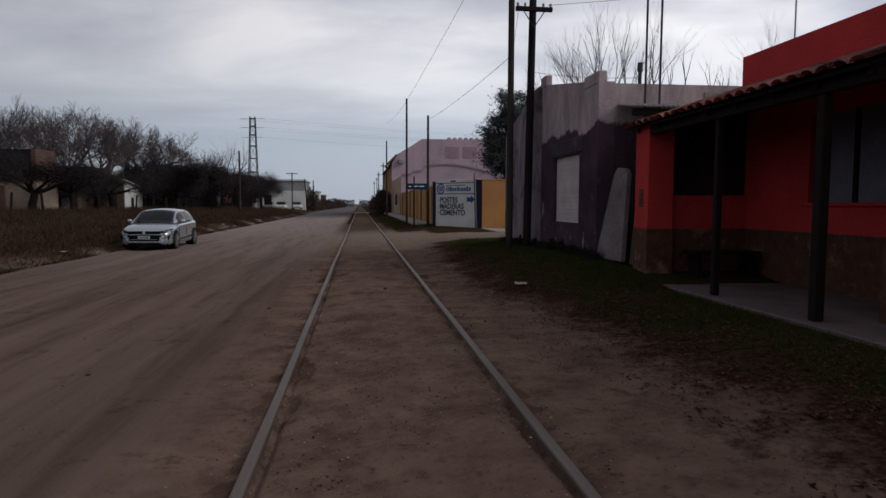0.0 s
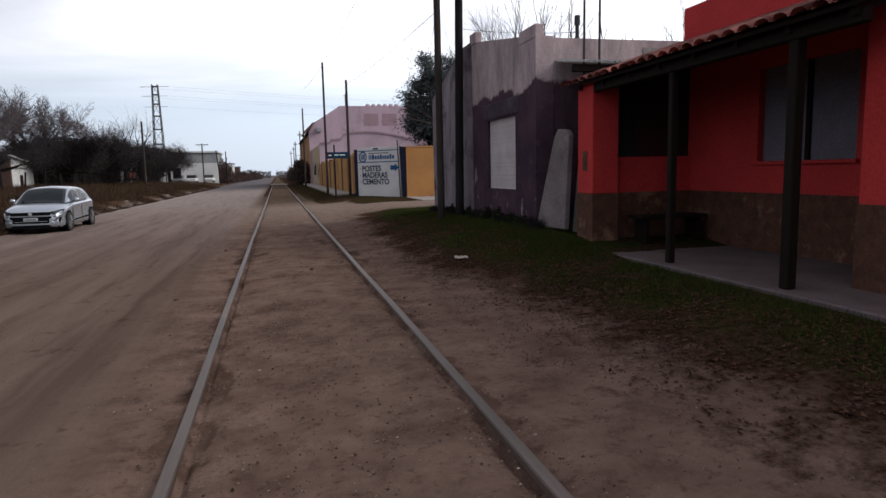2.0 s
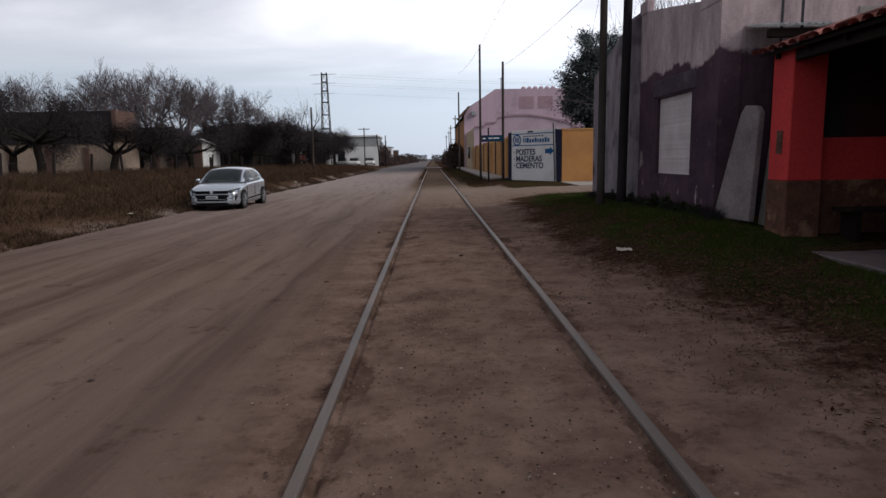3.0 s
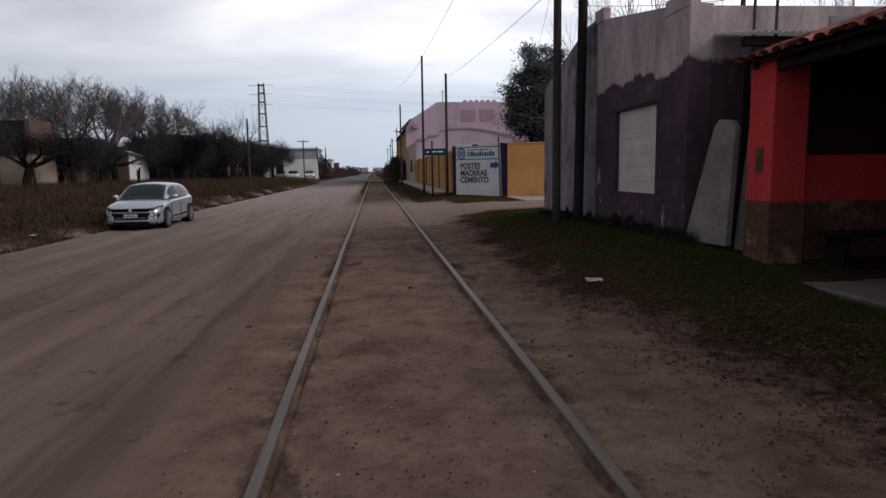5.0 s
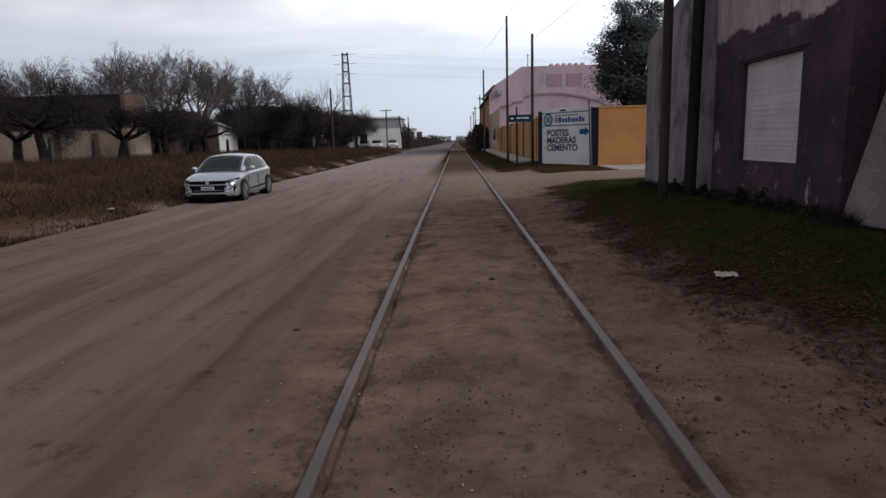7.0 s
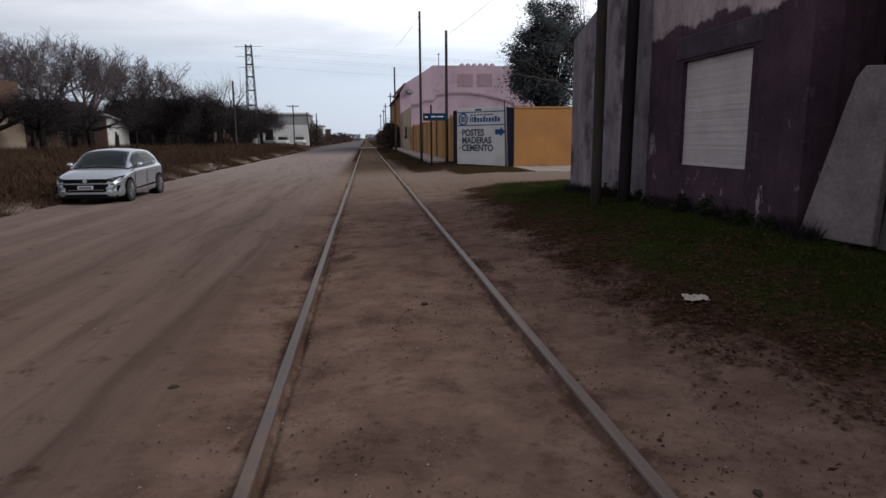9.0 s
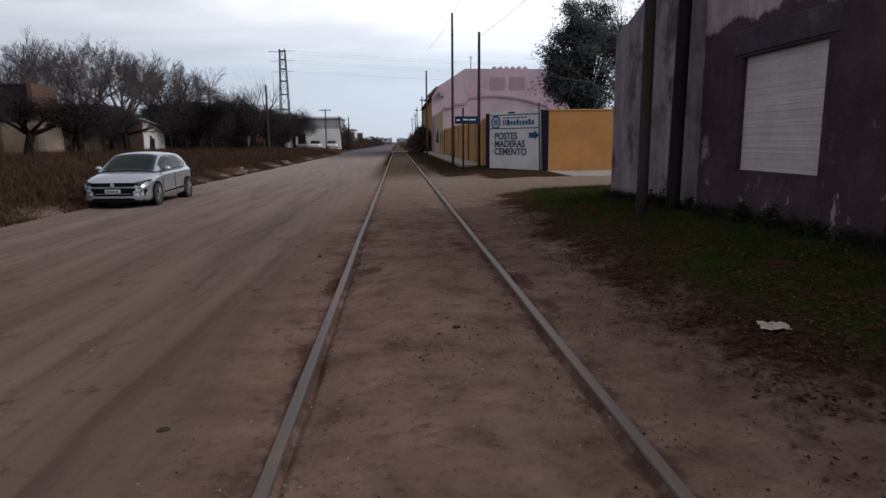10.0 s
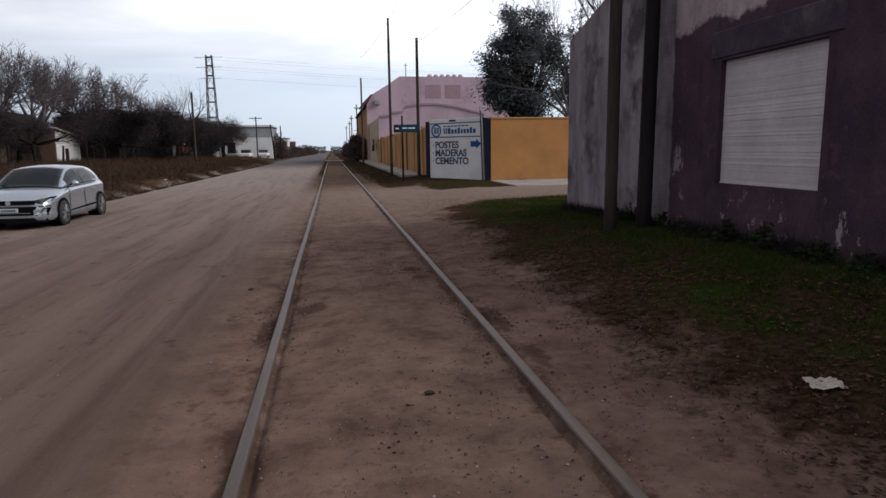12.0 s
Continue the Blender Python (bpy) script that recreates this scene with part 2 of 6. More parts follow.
M_PAPER = mat("crumpled_pale_paper", (0.42, 0.38, 0.33), (0.33, 0.29, 0.25), 20, 60, 0.8, 0.3, 0.004)
M_STONE = mat("dirt_clod", (0.07, 0.05, 0.04), (0.045, 0.033, 0.028), 12, 60, 0.95, 0.4, 0.006, vary=0.4)
M_WIRE = plain("black_wire", (0.02, 0.02, 0.022), 0.7)
M_CARPAINT = plain("silver_car_paint", (0.37, 0.405, 0.445), 0.25, 0.7, 0.5, 0.6)
M_CARBLACK = plain("black_car_plastic", (0.005, 0.005, 0.006), 0.7, 0.0, 0.03)
M_CARGLASS = plain("tinted_car_glass", (0.012, 0.018, 0.020), 0.05, 0.0, 0.5)
M_TYRE = plain("tyre_rubber", (0.014, 0.013, 0.013), 0.85)
M_ALLOY = plain("alloy_rim", (0.12, 0.125, 0.132), 0.45, 0.5)
M_CHROME = plain("chrome_trim", (0.62, 0.63, 0.65), 0.3, 0.8)
M_LAMP = plain("headlamp_lens", (0.022, 0.026, 0.030), 0.3, 0.0, 0.3)
M_PLATE = plain("white_plate", (0.36, 0.38, 0.41), 0.5)
M_BARINK = plain("dark_bar_ink", (0.03, 0.03, 0.035), 0.6)
M_WINDARK = plain("dark_window_glass", (0.012, 0.013, 0.016), 0.12, 0.0, 0.5)
M_WINGREY = mat("grey_blue_closed_shutter", (0.17, 0.16, 0.19), (0.14, 0.135, 0.16), 3, 30, 0.6, 0.05, 0.002)


def facade_material():
    """Old render: plum paint low, bare pale render above a ragged line, raw grey cement past the buttress."""
    m = bpy.data.materials.new("old_plum_render")
    m.use_nodes = True
    nt = m.node_tree
    bsdf = nt.nodes["Principled BSDF"]
    pos = nt.nodes.new("ShaderNodeNewGeometry").outputs["Position"]
    sep = nt.nodes.new("ShaderNodeSeparateXYZ")
    nt.links.new(pos, sep.inputs[0])
    n1 = noise_fac(nt, pos, 1.3, 5, 0.6)
    n2 = noise_fac(nt, pos, 5.0, 6, 0.65)
    n3 = noise_fac(nt, pos, 45, 5, 0.6)
    n4 = noise_fac(nt, pos, 2.2, 6, 0.7, (1, 1, 0.35))
    plum = mixc(nt, ramp(nt, n1, 0.35, 0.65), (0.086, 0.053, 0.071), (0.048, 0.032, 0.045))
    plum = mixc(nt, ramp(nt, n2, 0.60, 0.72), plum, (0.100, 0.066, 0.073))
    pale = mixc(nt, ramp(nt, n4, 0.36, 0.64), (0.45, 0.365, 0.375), (0.24, 0.195, 0.205))
    grey = mixc(nt, ramp(nt, n4, 0.32, 0.7), (0.275, 0.240, 0.264), (0.112, 0.096, 0.110))
    # height of the ragged paint line
    z1 = nt.nodes.new("ShaderNodeMath"); z1.operation = "MULTIPLY_ADD"
    nt.links.new(n1, z1.inputs[0]); z1.inputs[1].default_value = 0.9
    nt.links.new(sep.outputs["Z"], z1.inputs[2])
    up = ramp(nt, z1.outputs[0], 3.33, 3.40)
    grey = mixc(nt, ramp(nt, n1, 0.52, 0.66), grey, (0.085, 0.070, 0.079))
    col = mixc(nt, up, plum, pale)
    yy = nt.nodes.new("ShaderNodeMath"); yy.operation = "MULTIPLY_ADD"
    nt.links.new(n2, yy.inputs[0]); yy.inputs[1].default_value = 0.12
    nt.links.new(sep.outputs["Y"], yy.inputs[2])
    col = mixc(nt, ramp(nt, yy.outputs[0], 16.98, 17.02), col, grey)
    # flaked spots near the foot of the wall
    zl = ramp(nt, sep.outputs["Z"], 1.15, 0.65)
    fl = nt.nodes.new("ShaderNodeMath"); fl.operation = "MULTIPLY"
    nt.links.new(zl, fl.inputs[0])
    nt.links.new(ramp(nt, noise_fac(nt, pos, 3.1, 7, 0.72), 0.60, 0.63), fl.inputs[1])
    col = mixc(nt, fl.outputs[0], col, (0.24, 0.19, 0.175))
    gr = mixc(nt, ramp(nt, n3, 0.3, 0.7), (0.8, 0.8, 0.8), (1.15, 1.15, 1.15))
    # long runs of damp and large peeled scabs, whiter on the raw corner
    runs = ramp(nt, noise_fac(nt, pos, 3.4, 6, 0.7, (1, 1, 0.16)), 0.54, 0.72)
    col = mixc(nt, runs, col, mixc(nt, 1.0, col, (0.66, 0.64, 0.66), "MULTIPLY"))
    scab = nt.nodes.new("ShaderNodeMath"); scab.operation = "MULTIPLY"
    nt.links.new(ramp(nt, noise_fac(nt, pos, 1.5, 7, 0.68, (1, 1.5, 0.75)), 0.625, 0.65), scab.inputs[0])
    nt.links.new(ramp(nt, sep.outputs["Z"], 1.75, 1.25), scab.inputs[1])
    col = mixc(nt, scab.outputs[0], col, (0.24, 0.205, 0.205))
    col = mixc(nt, 1.0, col, gr, "MULTIPLY")
    nt.links.new(col, bsdf.inputs["Base Color"])
    bsdf.inputs["Roughness"].default_value = 0.95
    bsdf.inputs["Specular IOR Level"].default_value = 0.0
    b = node(nt, "ShaderNodeBump", Strength=0.35, Distance=0.015)
    nt.links.new(n2, b.inputs["Height"])
    nt.links.new(b.outputs[0], bsdf.inputs["Normal"])
    return m


M_FACADE = facade_material()
M_LINTEL = mat("dark_cement_patch", (0.072, 0.056, 0.072), (0.044, 0.034, 0.046), 3, 30, 0.95, 0.4, 0.01, stain=(0.10, 0.085, 0.09))


def ground_material():
    """Compacted dirt with wheel streaks, gravel specks, green verge and dry field."""
    m = bpy.data.materials.new("dirt_street")
    m.use_nodes = True
    nt = m.node_tree
    bsdf = nt.nodes["Principled BSDF"]
    pos = nt.nodes.new("ShaderNodeNewGeometry").outputs["Position"]
    n_big = noise_fac(nt, pos, 0.35, 5, 0.6)
    n_mid = noise_fac(nt, pos, 1.9, 6, 0.65)
    n_fine = noise_fac(nt, pos, 14, 6, 0.7)
    n_grit = noise_fac(nt, pos, 70, 3, 0.6)
    streak = noise_fac(nt, pos, 1.5, 5, 0.6, (1.0, 0.05, 1.0))
    att = nt.nodes.new("ShaderNodeVertexColor"); att.layer_name = "cover"
    sp = nt.nodes.new("ShaderNodeSeparateColor")
    nt.links.new(att.outputs["Color"], sp.inputs[0])
    road = mixc(nt, ramp(nt, streak, 0.36, 0.66), (0.082, 0.056, 0.046), (0.138, 0.099, 0.082))
    bed = mixc(nt, ramp(nt, n_mid, 0.35, 0.68), (0.088, 0.056, 0.045), (0.163, 0.110, 0.087))
    bed = mixc(nt, ramp(nt, n_big, 0.56, 0.72), bed, (0.200, 0.142, 0.112))
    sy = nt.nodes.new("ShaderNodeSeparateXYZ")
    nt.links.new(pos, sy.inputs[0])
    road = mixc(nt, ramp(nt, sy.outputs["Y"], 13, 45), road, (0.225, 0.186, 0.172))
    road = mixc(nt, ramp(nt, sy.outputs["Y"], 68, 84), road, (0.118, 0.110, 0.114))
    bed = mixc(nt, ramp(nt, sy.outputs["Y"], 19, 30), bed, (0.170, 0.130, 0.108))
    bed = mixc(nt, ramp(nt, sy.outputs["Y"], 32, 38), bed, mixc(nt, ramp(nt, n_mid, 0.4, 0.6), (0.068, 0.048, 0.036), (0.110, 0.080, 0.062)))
    n_blot = noise_fac(nt, pos, 4.2, 7, 0.72)
    bed = mixc(nt, ramp(nt, n_blot, 0.52, 0.62), bed, mixc(nt, 1.0, bed, (0.80, 0.78, 0.77), "MULTIPLY"))
    bed = mixc(nt, ramp(nt, n_blot, 0.44, 0.34), bed, mixc(nt, 1.0, bed, (1.15, 1.15, 1.14), "MULTIPLY"))
    bed = mixc(nt, ramp(nt, n_fine, 0.56, 0.70), bed, mixc(nt, 1.0, bed, (0.60, 0.58, 0.58), "MULTIPLY"))
    rut = noise_fac(nt, pos, 4.5, 5, 0.6, (1.0, 0.08, 1.0))
    road = mixc(nt, ramp(nt, rut, 0.50, 0.64), road, mixc(nt, 1.0, road, (0.82, 0.80, 0.80), "MULTIPLY"))
    road = mixc(nt, ramp(nt, n_fine, 0.60, 0.74), road, mixc(nt, 1.0, road, (0.74, 0.72, 0.72), "MULTIPLY"))
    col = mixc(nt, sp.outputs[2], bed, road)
    # ragged strips of darker colour along both rails
    ax = nt.nodes.new("ShaderNodeMath"); ax.operation = "ABSOLUTE"
    nt.links.new(sy.outputs["X"], ax.inputs[0])
    dx = nt.nodes.new("ShaderNodeMath"); dx.operation = "SUBTRACT"; dx.inputs[1].default_value = 0.875
    nt.links.new(ax.outputs[0], dx.inputs[0])
    da = nt.nodes.new("ShaderNodeMath"); da.operation = "ABSOLUTE"
    nt.links.new(dx.outputs[0], da.inputs[0])
    dn = nt.nodes.new("ShaderNodeMath"); dn.operation = "MULTIPLY_ADD"; dn.inputs[1].default_value = -0.75
    nt.links.new(noise_fac(nt, pos, 3.0, 7, 0.7), dn.inputs[0]); nt.links.new(da.outputs[0], dn.inputs[2])
    col = mixc(nt, ramp(nt, dn.outputs[0], -0.27, -0.34), col, mixc(nt, 1.0, col, (0.62, 0.59, 0.57), "MULTIPLY"))
    col = mixc(nt, ramp(nt, n_grit, 0.66, 0.74), col, mixc(nt, 1.0, col, (1.8, 1.8, 1.8), "MULTIPLY"))
    # darker colour in the hollows (alpha channel), broken up by fine noise
    dp = nt.nodes.new("ShaderNodeMath"); dp.operation = "MULTIPLY_ADD"; dp.inputs[1].default_value = 1.3
    nt.links.new(n_fine, dp.inputs[0]); nt.links.new(att.outputs["Alpha"], dp.inputs[2])
    col = mixc(nt, ramp(nt, dp.outputs[0], 1.32, 1.08), col, mixc(nt, 1.0, col, (0.60, 0.57, 0.56), "MULTIPLY"))
    # verge (red channel): litter soil; field (green channel): straw soil
    vn = nt.nodes.new("ShaderNodeMath"); vn.operation = "MULTIPLY_ADD"
    nf = nt.nodes.new("ShaderNodeMath"); nf.operation = "MULTIPLY_ADD"
    nt.links.new(noise_fac(nt, pos, 5.0, 7, 0.75), nf.inputs[0]); nf.inputs[1].default_value = 1.1
    nf.inputs[2].default_value = -0.55
    nm = nt.nodes.new("ShaderNodeMath"); nm.operation = "ADD"
    nt.links.new(n_mid, nm.inputs[0]); nt.links.new(nf.outputs[0], nm.inputs[1])
    nt.links.new(nm.outputs[0], vn.inputs[0]); vn.inputs[1].default_value = 1.4
    vs = nt.nodes.new("ShaderNodeMath"); vs.operation = "MULTIPLY_ADD"
    nt.links.new(sp.outputs[0], vs.inputs[0]); vs.inputs[1].default_value = 1.1; vs.inputs[2].default_value = -0.7
    nt.links.new(vs.outputs[0], vn.inputs[2])
    soil = mixc(nt, ramp(nt, n_fine, 0.35, 0.7), (0.012, 0.007, 0.005), (0.060, 0.034, 0.023))
    moss = mixc(nt, ramp(nt, n_fine, 0.3, 0.7), (0.008, 0.017, 0.003), (0.026, 0.038, 0.009))
    gm = nt.nodes.new("ShaderNodeMath"); gm.operation = "MULTIPLY"
    nt.links.new(ramp(nt, noise_fac(nt, pos, 1.7, 7, 0.7), 0.44, 0.58), gm.inputs[0])
    nt.links.new(ramp(nt, sp.outputs[0], 0.62, 0.92), gm.inputs[1])
    soil = mixc(nt, gm.outputs[0], soil, moss)
    col = mixc(nt, ramp(nt, vn.outputs[0], 0.18, 0.58), col, soil)
    straw = mixc(nt, ramp(nt, n_fine, 0.35, 0.7), (0.035, 0.022, 0.014), (0.075, 0.046, 0.03))
    col = mixc(nt, sp.outputs[1], col, straw)
    nt.links.new(col, bsdf.inputs["Base Color"])
    bsdf.inputs["Roughness"].default_value = 1.0
    bsdf.inputs["Specular IOR Level"].default_value = 0.0
    b = node(nt, "ShaderNodeBump", Strength=0.4, Distance=0.025)
    nt.links.new(n_fine, b.inputs["Height"])
    b2 = node(nt, "ShaderNodeBump", Strength=0.35, Distance=0.008)
    nt.links.new(n_grit, b2.inputs["Height"])
    nt.links.new(b.outputs[0], b2.inputs["Normal"])
    nt.links.new(b2.outputs[0], bsdf.inputs["Normal"])
    return m


M_GROUND = ground_material()

# ---- building helpers ----
def bx(bm, x0, x1, y0, y1, z0, z1, bevel=0.0):
    r = bmesh.ops.create_cube(bm, size=1.0)
    for v in r["verts"]:
        v.co = Vector(((x0 + x1) / 2 + v.co.x * (x1 - x0), (y0 + y1) / 2 + v.co.y * (y1 - y0), (z0 + z1) / 2 + v.co.z * (z1 - z0)))
    if bevel:
        es = list({e for v in r["verts"] for e in v.link_edges})
        bmesh.ops.bevel(bm, geom=es, offset=bevel, segments=1, affect="EDGES")
    return bm


def box(x0, x1, y0, y1, z0, z1, bevel=0.0):
    return bx(bmesh.new(), x0, x1, y0, y1, z0, z1, bevel)


def tube(bm, p0, p1, r0, r1, seg=8, cap=True):
    p0, p1 = Vector(p0), Vector(p1)
    ax = (p1 - p0).normalized()
    u = ax.orthogonal().normalized()
    w = ax.cross(u)
    a, b = [], []
    for i in range(seg):
        d = u * math.cos(2 * math.pi * i / seg) + w * math.sin(2 * math.pi * i / seg)
        a.append(bm.verts.new(p0 + d * r0)); b.append(bm.verts.new(p1 + d * r1))
    for i in range(seg):
        j = (i + 1) % seg
        bm.faces.new((a[i], a[j], b[j], b[i]))
    if cap:
        bm.faces.new(a[::-1]); bm.faces.new(b)
    return bm


def prism(pts, axis, a, b):
    """A polygon in the two other axes, drawn out along axis from a to b."""
    bm = bmesh.new()
    def at(p, v):
        return (v, p[0], p[1]) if axis == "x" else (p[0], v, p[1]) if axis == "y" else (p[0], p[1], v)
    lo = [bm.verts.new(at(p, a)) for p in pts]
    hi = [bm.verts.new(at(p, b)) for p in pts]
    bm.faces.new(lo[::-1]); bm.faces.new(hi)
    n = len(pts)
    for i in range(n):
        bm.faces.new((lo[i], lo[(i + 1) % n], hi[(i + 1) % n], hi[i]))
    bmesh.ops.recalc_face_normals(bm, faces=bm.faces)
    return bm


def thing(name, at, label, category="", group="", kind="", rz=0.0):
    ob = new(name)
    ob.empty_display_size = 0.2
    ob.matrix_world = pose(*at, 0, 0, rz)
    return tagged(ob, label, category, group, kind)


def mesh_of(name, bm, material, smooth=False):
    me = bpy.data.meshes.new(name)
    bm.to_mesh(me)
    bm.free()
    me.materials.append(material)
    if smooth:
        me.shade_smooth()
    return me


ORIGIN = {}


def part(name, bm, material, parent, label="", world_at=True, smooth=False):
    """One mesh under a thing or a part. world_at: the bmesh is in world coordinates and the thing is not turned."""
    top = parent
    while top.parent:
        top = top.parent
    if world_at:
        bmesh.ops.translate(bm, verts=bm.verts, vec=-top.matrix_basis.translation)
    ob = new(name, mesh_of(name, bm, material, smooth))
    ob.parent = parent
    if label:
        tagged(ob, label)
    return ob


def piece(name, me, parent, m):
    ob = new(name, me)
    ob.parent = parent
    ob.matrix_basis = m
    return ob


def single(name, bm, material, label, category="", group="", kind="", smooth=False):
    return tagged(new(name, mesh_of(name, bm, material, smooth)), label, category, group, kind)


def sm(a):
    a = min(1.0, max(0.0, a))
    return a * a * (3 - 2 * a)


def table(v, rows):
    for (a, p), (b, q) in zip(rows, rows[1:]):
        if v <= b:
            return p + (q - p) * max(0.0, (v - a)) / (b - a)
    return rows[-1][1]


def rail_shift(y):
    """Inward bow of the worn left rail."""
    return 0.020 * sm((10.5 - y) / 4)


RIGHT_RISE = ((-20, 0.22), (10.5, 0.22), (13.4, 0.50), (17, 0.45), (20.5, 0.34), (23.5, 0.16), (32, 0.20), (36, 0.27), (80, 0.27), (130, 0.1))
RIGHT_EDGE = ((-20, 2.25), (6, 2.05), (8, 1.9), (10.5, 1.75), (12.5, 1.6), (17, 1.65), (22, 1.85), (25, 2.3))


def gz(x, y):
    """Height of the ground."""
    if x < -0.875:
        z = -0.012 - 0.118 * min(1.0, (-0.875 - x) / 6.0)
        if x < -8.2:
            z += 0.30 * sm((-8.2 - x) / 1.1) + 0.62 * sm((-9.0 - x) / 9.0)
    elif x < 0.95:
        z = -0.012 + 0.06 * (x + 0.875) / 1.75 + 0.006 * math.cos(x * 1.795)
    else:
        r = table(y, RIGHT_RISE)
        z = 0.048 + (r - 0.048) * sm((x - 1.3) / 2.8)
    far = sm((y - 90) / 60)
    return z * (1 - far) + (0.0 if x > -8 else 0.5 * sm((-8 - x) / 6)) * far


# ---- ground, one sheet ----
# hollows along the rails, sunk and darker in colour: x, y, half width, half length
HOLLOWS = ((-0.98, 14.7, 0.09, 0.45), (-0.60, 15.3, 0.16, 0.22), (0.60, 17.0, 0.16, 0.16), (0.62, 16.4, 0.14, 0.12),
           (1.0, 14.4, 0.10, 0.5), (1.06, 13.4, 0.09, 0.3), (-0.70, 7.8, 0.07, 0.3), (-0.72, 6.95, 0.05, 0.25))


def spaced(rows):
    out = []
    for a, b, n in rows:
        out += list(np.linspace(a, b, n, endpoint=False))
    return out


gx = spaced(((-2500, -200, 8), (-200, -40, 16), (-40, -12, 36), (-12, -7.6, 44), (-7.6, -1.2, 56), (-1.2, -0.95, 6), (-0.95, -0.72, 14), (-0.72, 0.72, 26), (0.72, 0.95, 14), (0.95, 1.3, 8), (1.3, 5, 44), (5, 14, 24), (14, 60, 18), (60, 2500, 9))) + [2500]
gy = spaced(((-60, -5, 14), (-5, 2, 20), (2, 16, 170), (16, 34, 130), (34, 60, 60), (60, 140, 50), (140, 500, 22), (500, 4000, 10))) + [4000]
verts, cover = [], []
for y in gy:
    for x in gx:
        n1 = noise.noise((x * 0.9, y * 0.5, 0.3)) * 0.018 + noise.noise((x * 3.1, y * 2.7, 1.7)) * 0.010 + noise.noise((x * 9, y * 9, 5.1)) * 0.004
        damp = 1.0 if abs(abs(x) - 0.875) > 0.12 else 0.25
        z = gz(x, y) + n1 * damp
        if -8 < x < -1:
            z += 0.012 * math.sin(x * 2.6) + 0.01 * noise.noise((x * 2.5, y * 0.12, 9))
        dr = abs(abs(x) - 0.875)
        if dr < 0.5 and y < 60:
            side = 1 if x > 0 else 2
            z -= 0.055 * max(0.0, noise.noise((y * 0.9, side * 7.0, x * 1.5)) + 0.12) * math.exp(-((dr - 0.1) / 0.14) ** 2)
        if y < 70:
            rx = abs(x) if x > 0 else abs(x - rail_shift(y))
            # worn groove on the inner side of each rail, and a spill of earth over one of them
            z -= (0.030 + 0.012 * noise.noise((y * 1.3, x, 4.4))) * math.exp(-((rx - 0.808) / 0.022) ** 2)
            z -= 0.014 * math.exp(-((rx - 0.75) / 0.06) ** 2) * max(0.0, 0.4 + noise.noise((y * 0.8, x * 0.3, 2.2)))
            z += 0.026 * math.exp(-((y - 8.2) / 0.35) ** 2 - ((x + 0.875) / 0.16) ** 2)
        dark_hollow = 0.0
        if y < 26 and -1.8 < x < 3:
            for hx, hy, hr, hl in HOLLOWS:
                d2 = ((x - hx) / hr) ** 2 + ((y - hy) / hl) ** 2
                if d2 < 6:
                    dark_hollow = max(dark_hollow, math.exp(-d2))
            z -= 0.022 * dark_hollow * damp
        verts.append((x, y, z))
        edge = table(y, RIGHT_EDGE) + 0.45 * noise.noise((x * 0.8, y * 0.7, 3.3)) + 0.25 * noise.noise((x * 2.5, y * 2.2, 6.3))
        verge = sm((x - edge + 0.55) / 1.9) if y < 26 else 0.0
        verge *= 1 - sm((y - 24.3 - 0.35 * max(0, x - 3)) / 1.6)
        if y > 31:
            verge = max(verge, sm((x - 1.3) / 0.6) * sm((y - 32.6 - 0.5 * noise.noise((x, y * 0.4, 2))) / 1.6) * (0.62 if x < 3.0 else 0.57))
            verge = max(verge, sm((abs(x) - 0.6) / 0.4) * 0.55 * sm((y - 45) / 8) if -1.3 < x < 2 else 0)
        if 28 < y < 38 and 2.4 < x < 7:
            verge = max(verge, 0.80 * sm((y - 29.9 - 0.8 * noise.noise((x * 0.8, y, 5))) / 1.2) * sm((x - 2.6) / 0.8) * sm((6.6 - x) / 0.5))
        verge *= 0.76 + 0.24 * sm((y - 10.5) / 2.0)
        fld = sm((-8.15 - x + 0.5 * noise.noise((x * 0.7, y * 0.7, 8))) / 0.8)
        roadness = sm((-1.0 - x) / 0.9)
        cover.append((verge, fld, roadness, 1.0 - dark_hollow))
W_ = len(gx)
faces = [(j * W_ + i, j * W_ + i + 1, (j + 1) * W_ + i + 1, (j + 1) * W_ + i) for j in range(len(gy) - 1) for i in range(W_ - 1)]
me = bpy.data.meshes.new("ground")
me.from_pydata(verts, [], faces)
ca = me.color_attributes.new("cover", "FLOAT_COLOR", "POINT")
ca.data.foreach_set("color", np.array(cover, dtype=np.float32).ravel())
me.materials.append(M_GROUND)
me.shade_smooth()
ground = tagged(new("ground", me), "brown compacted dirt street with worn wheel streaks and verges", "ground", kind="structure")

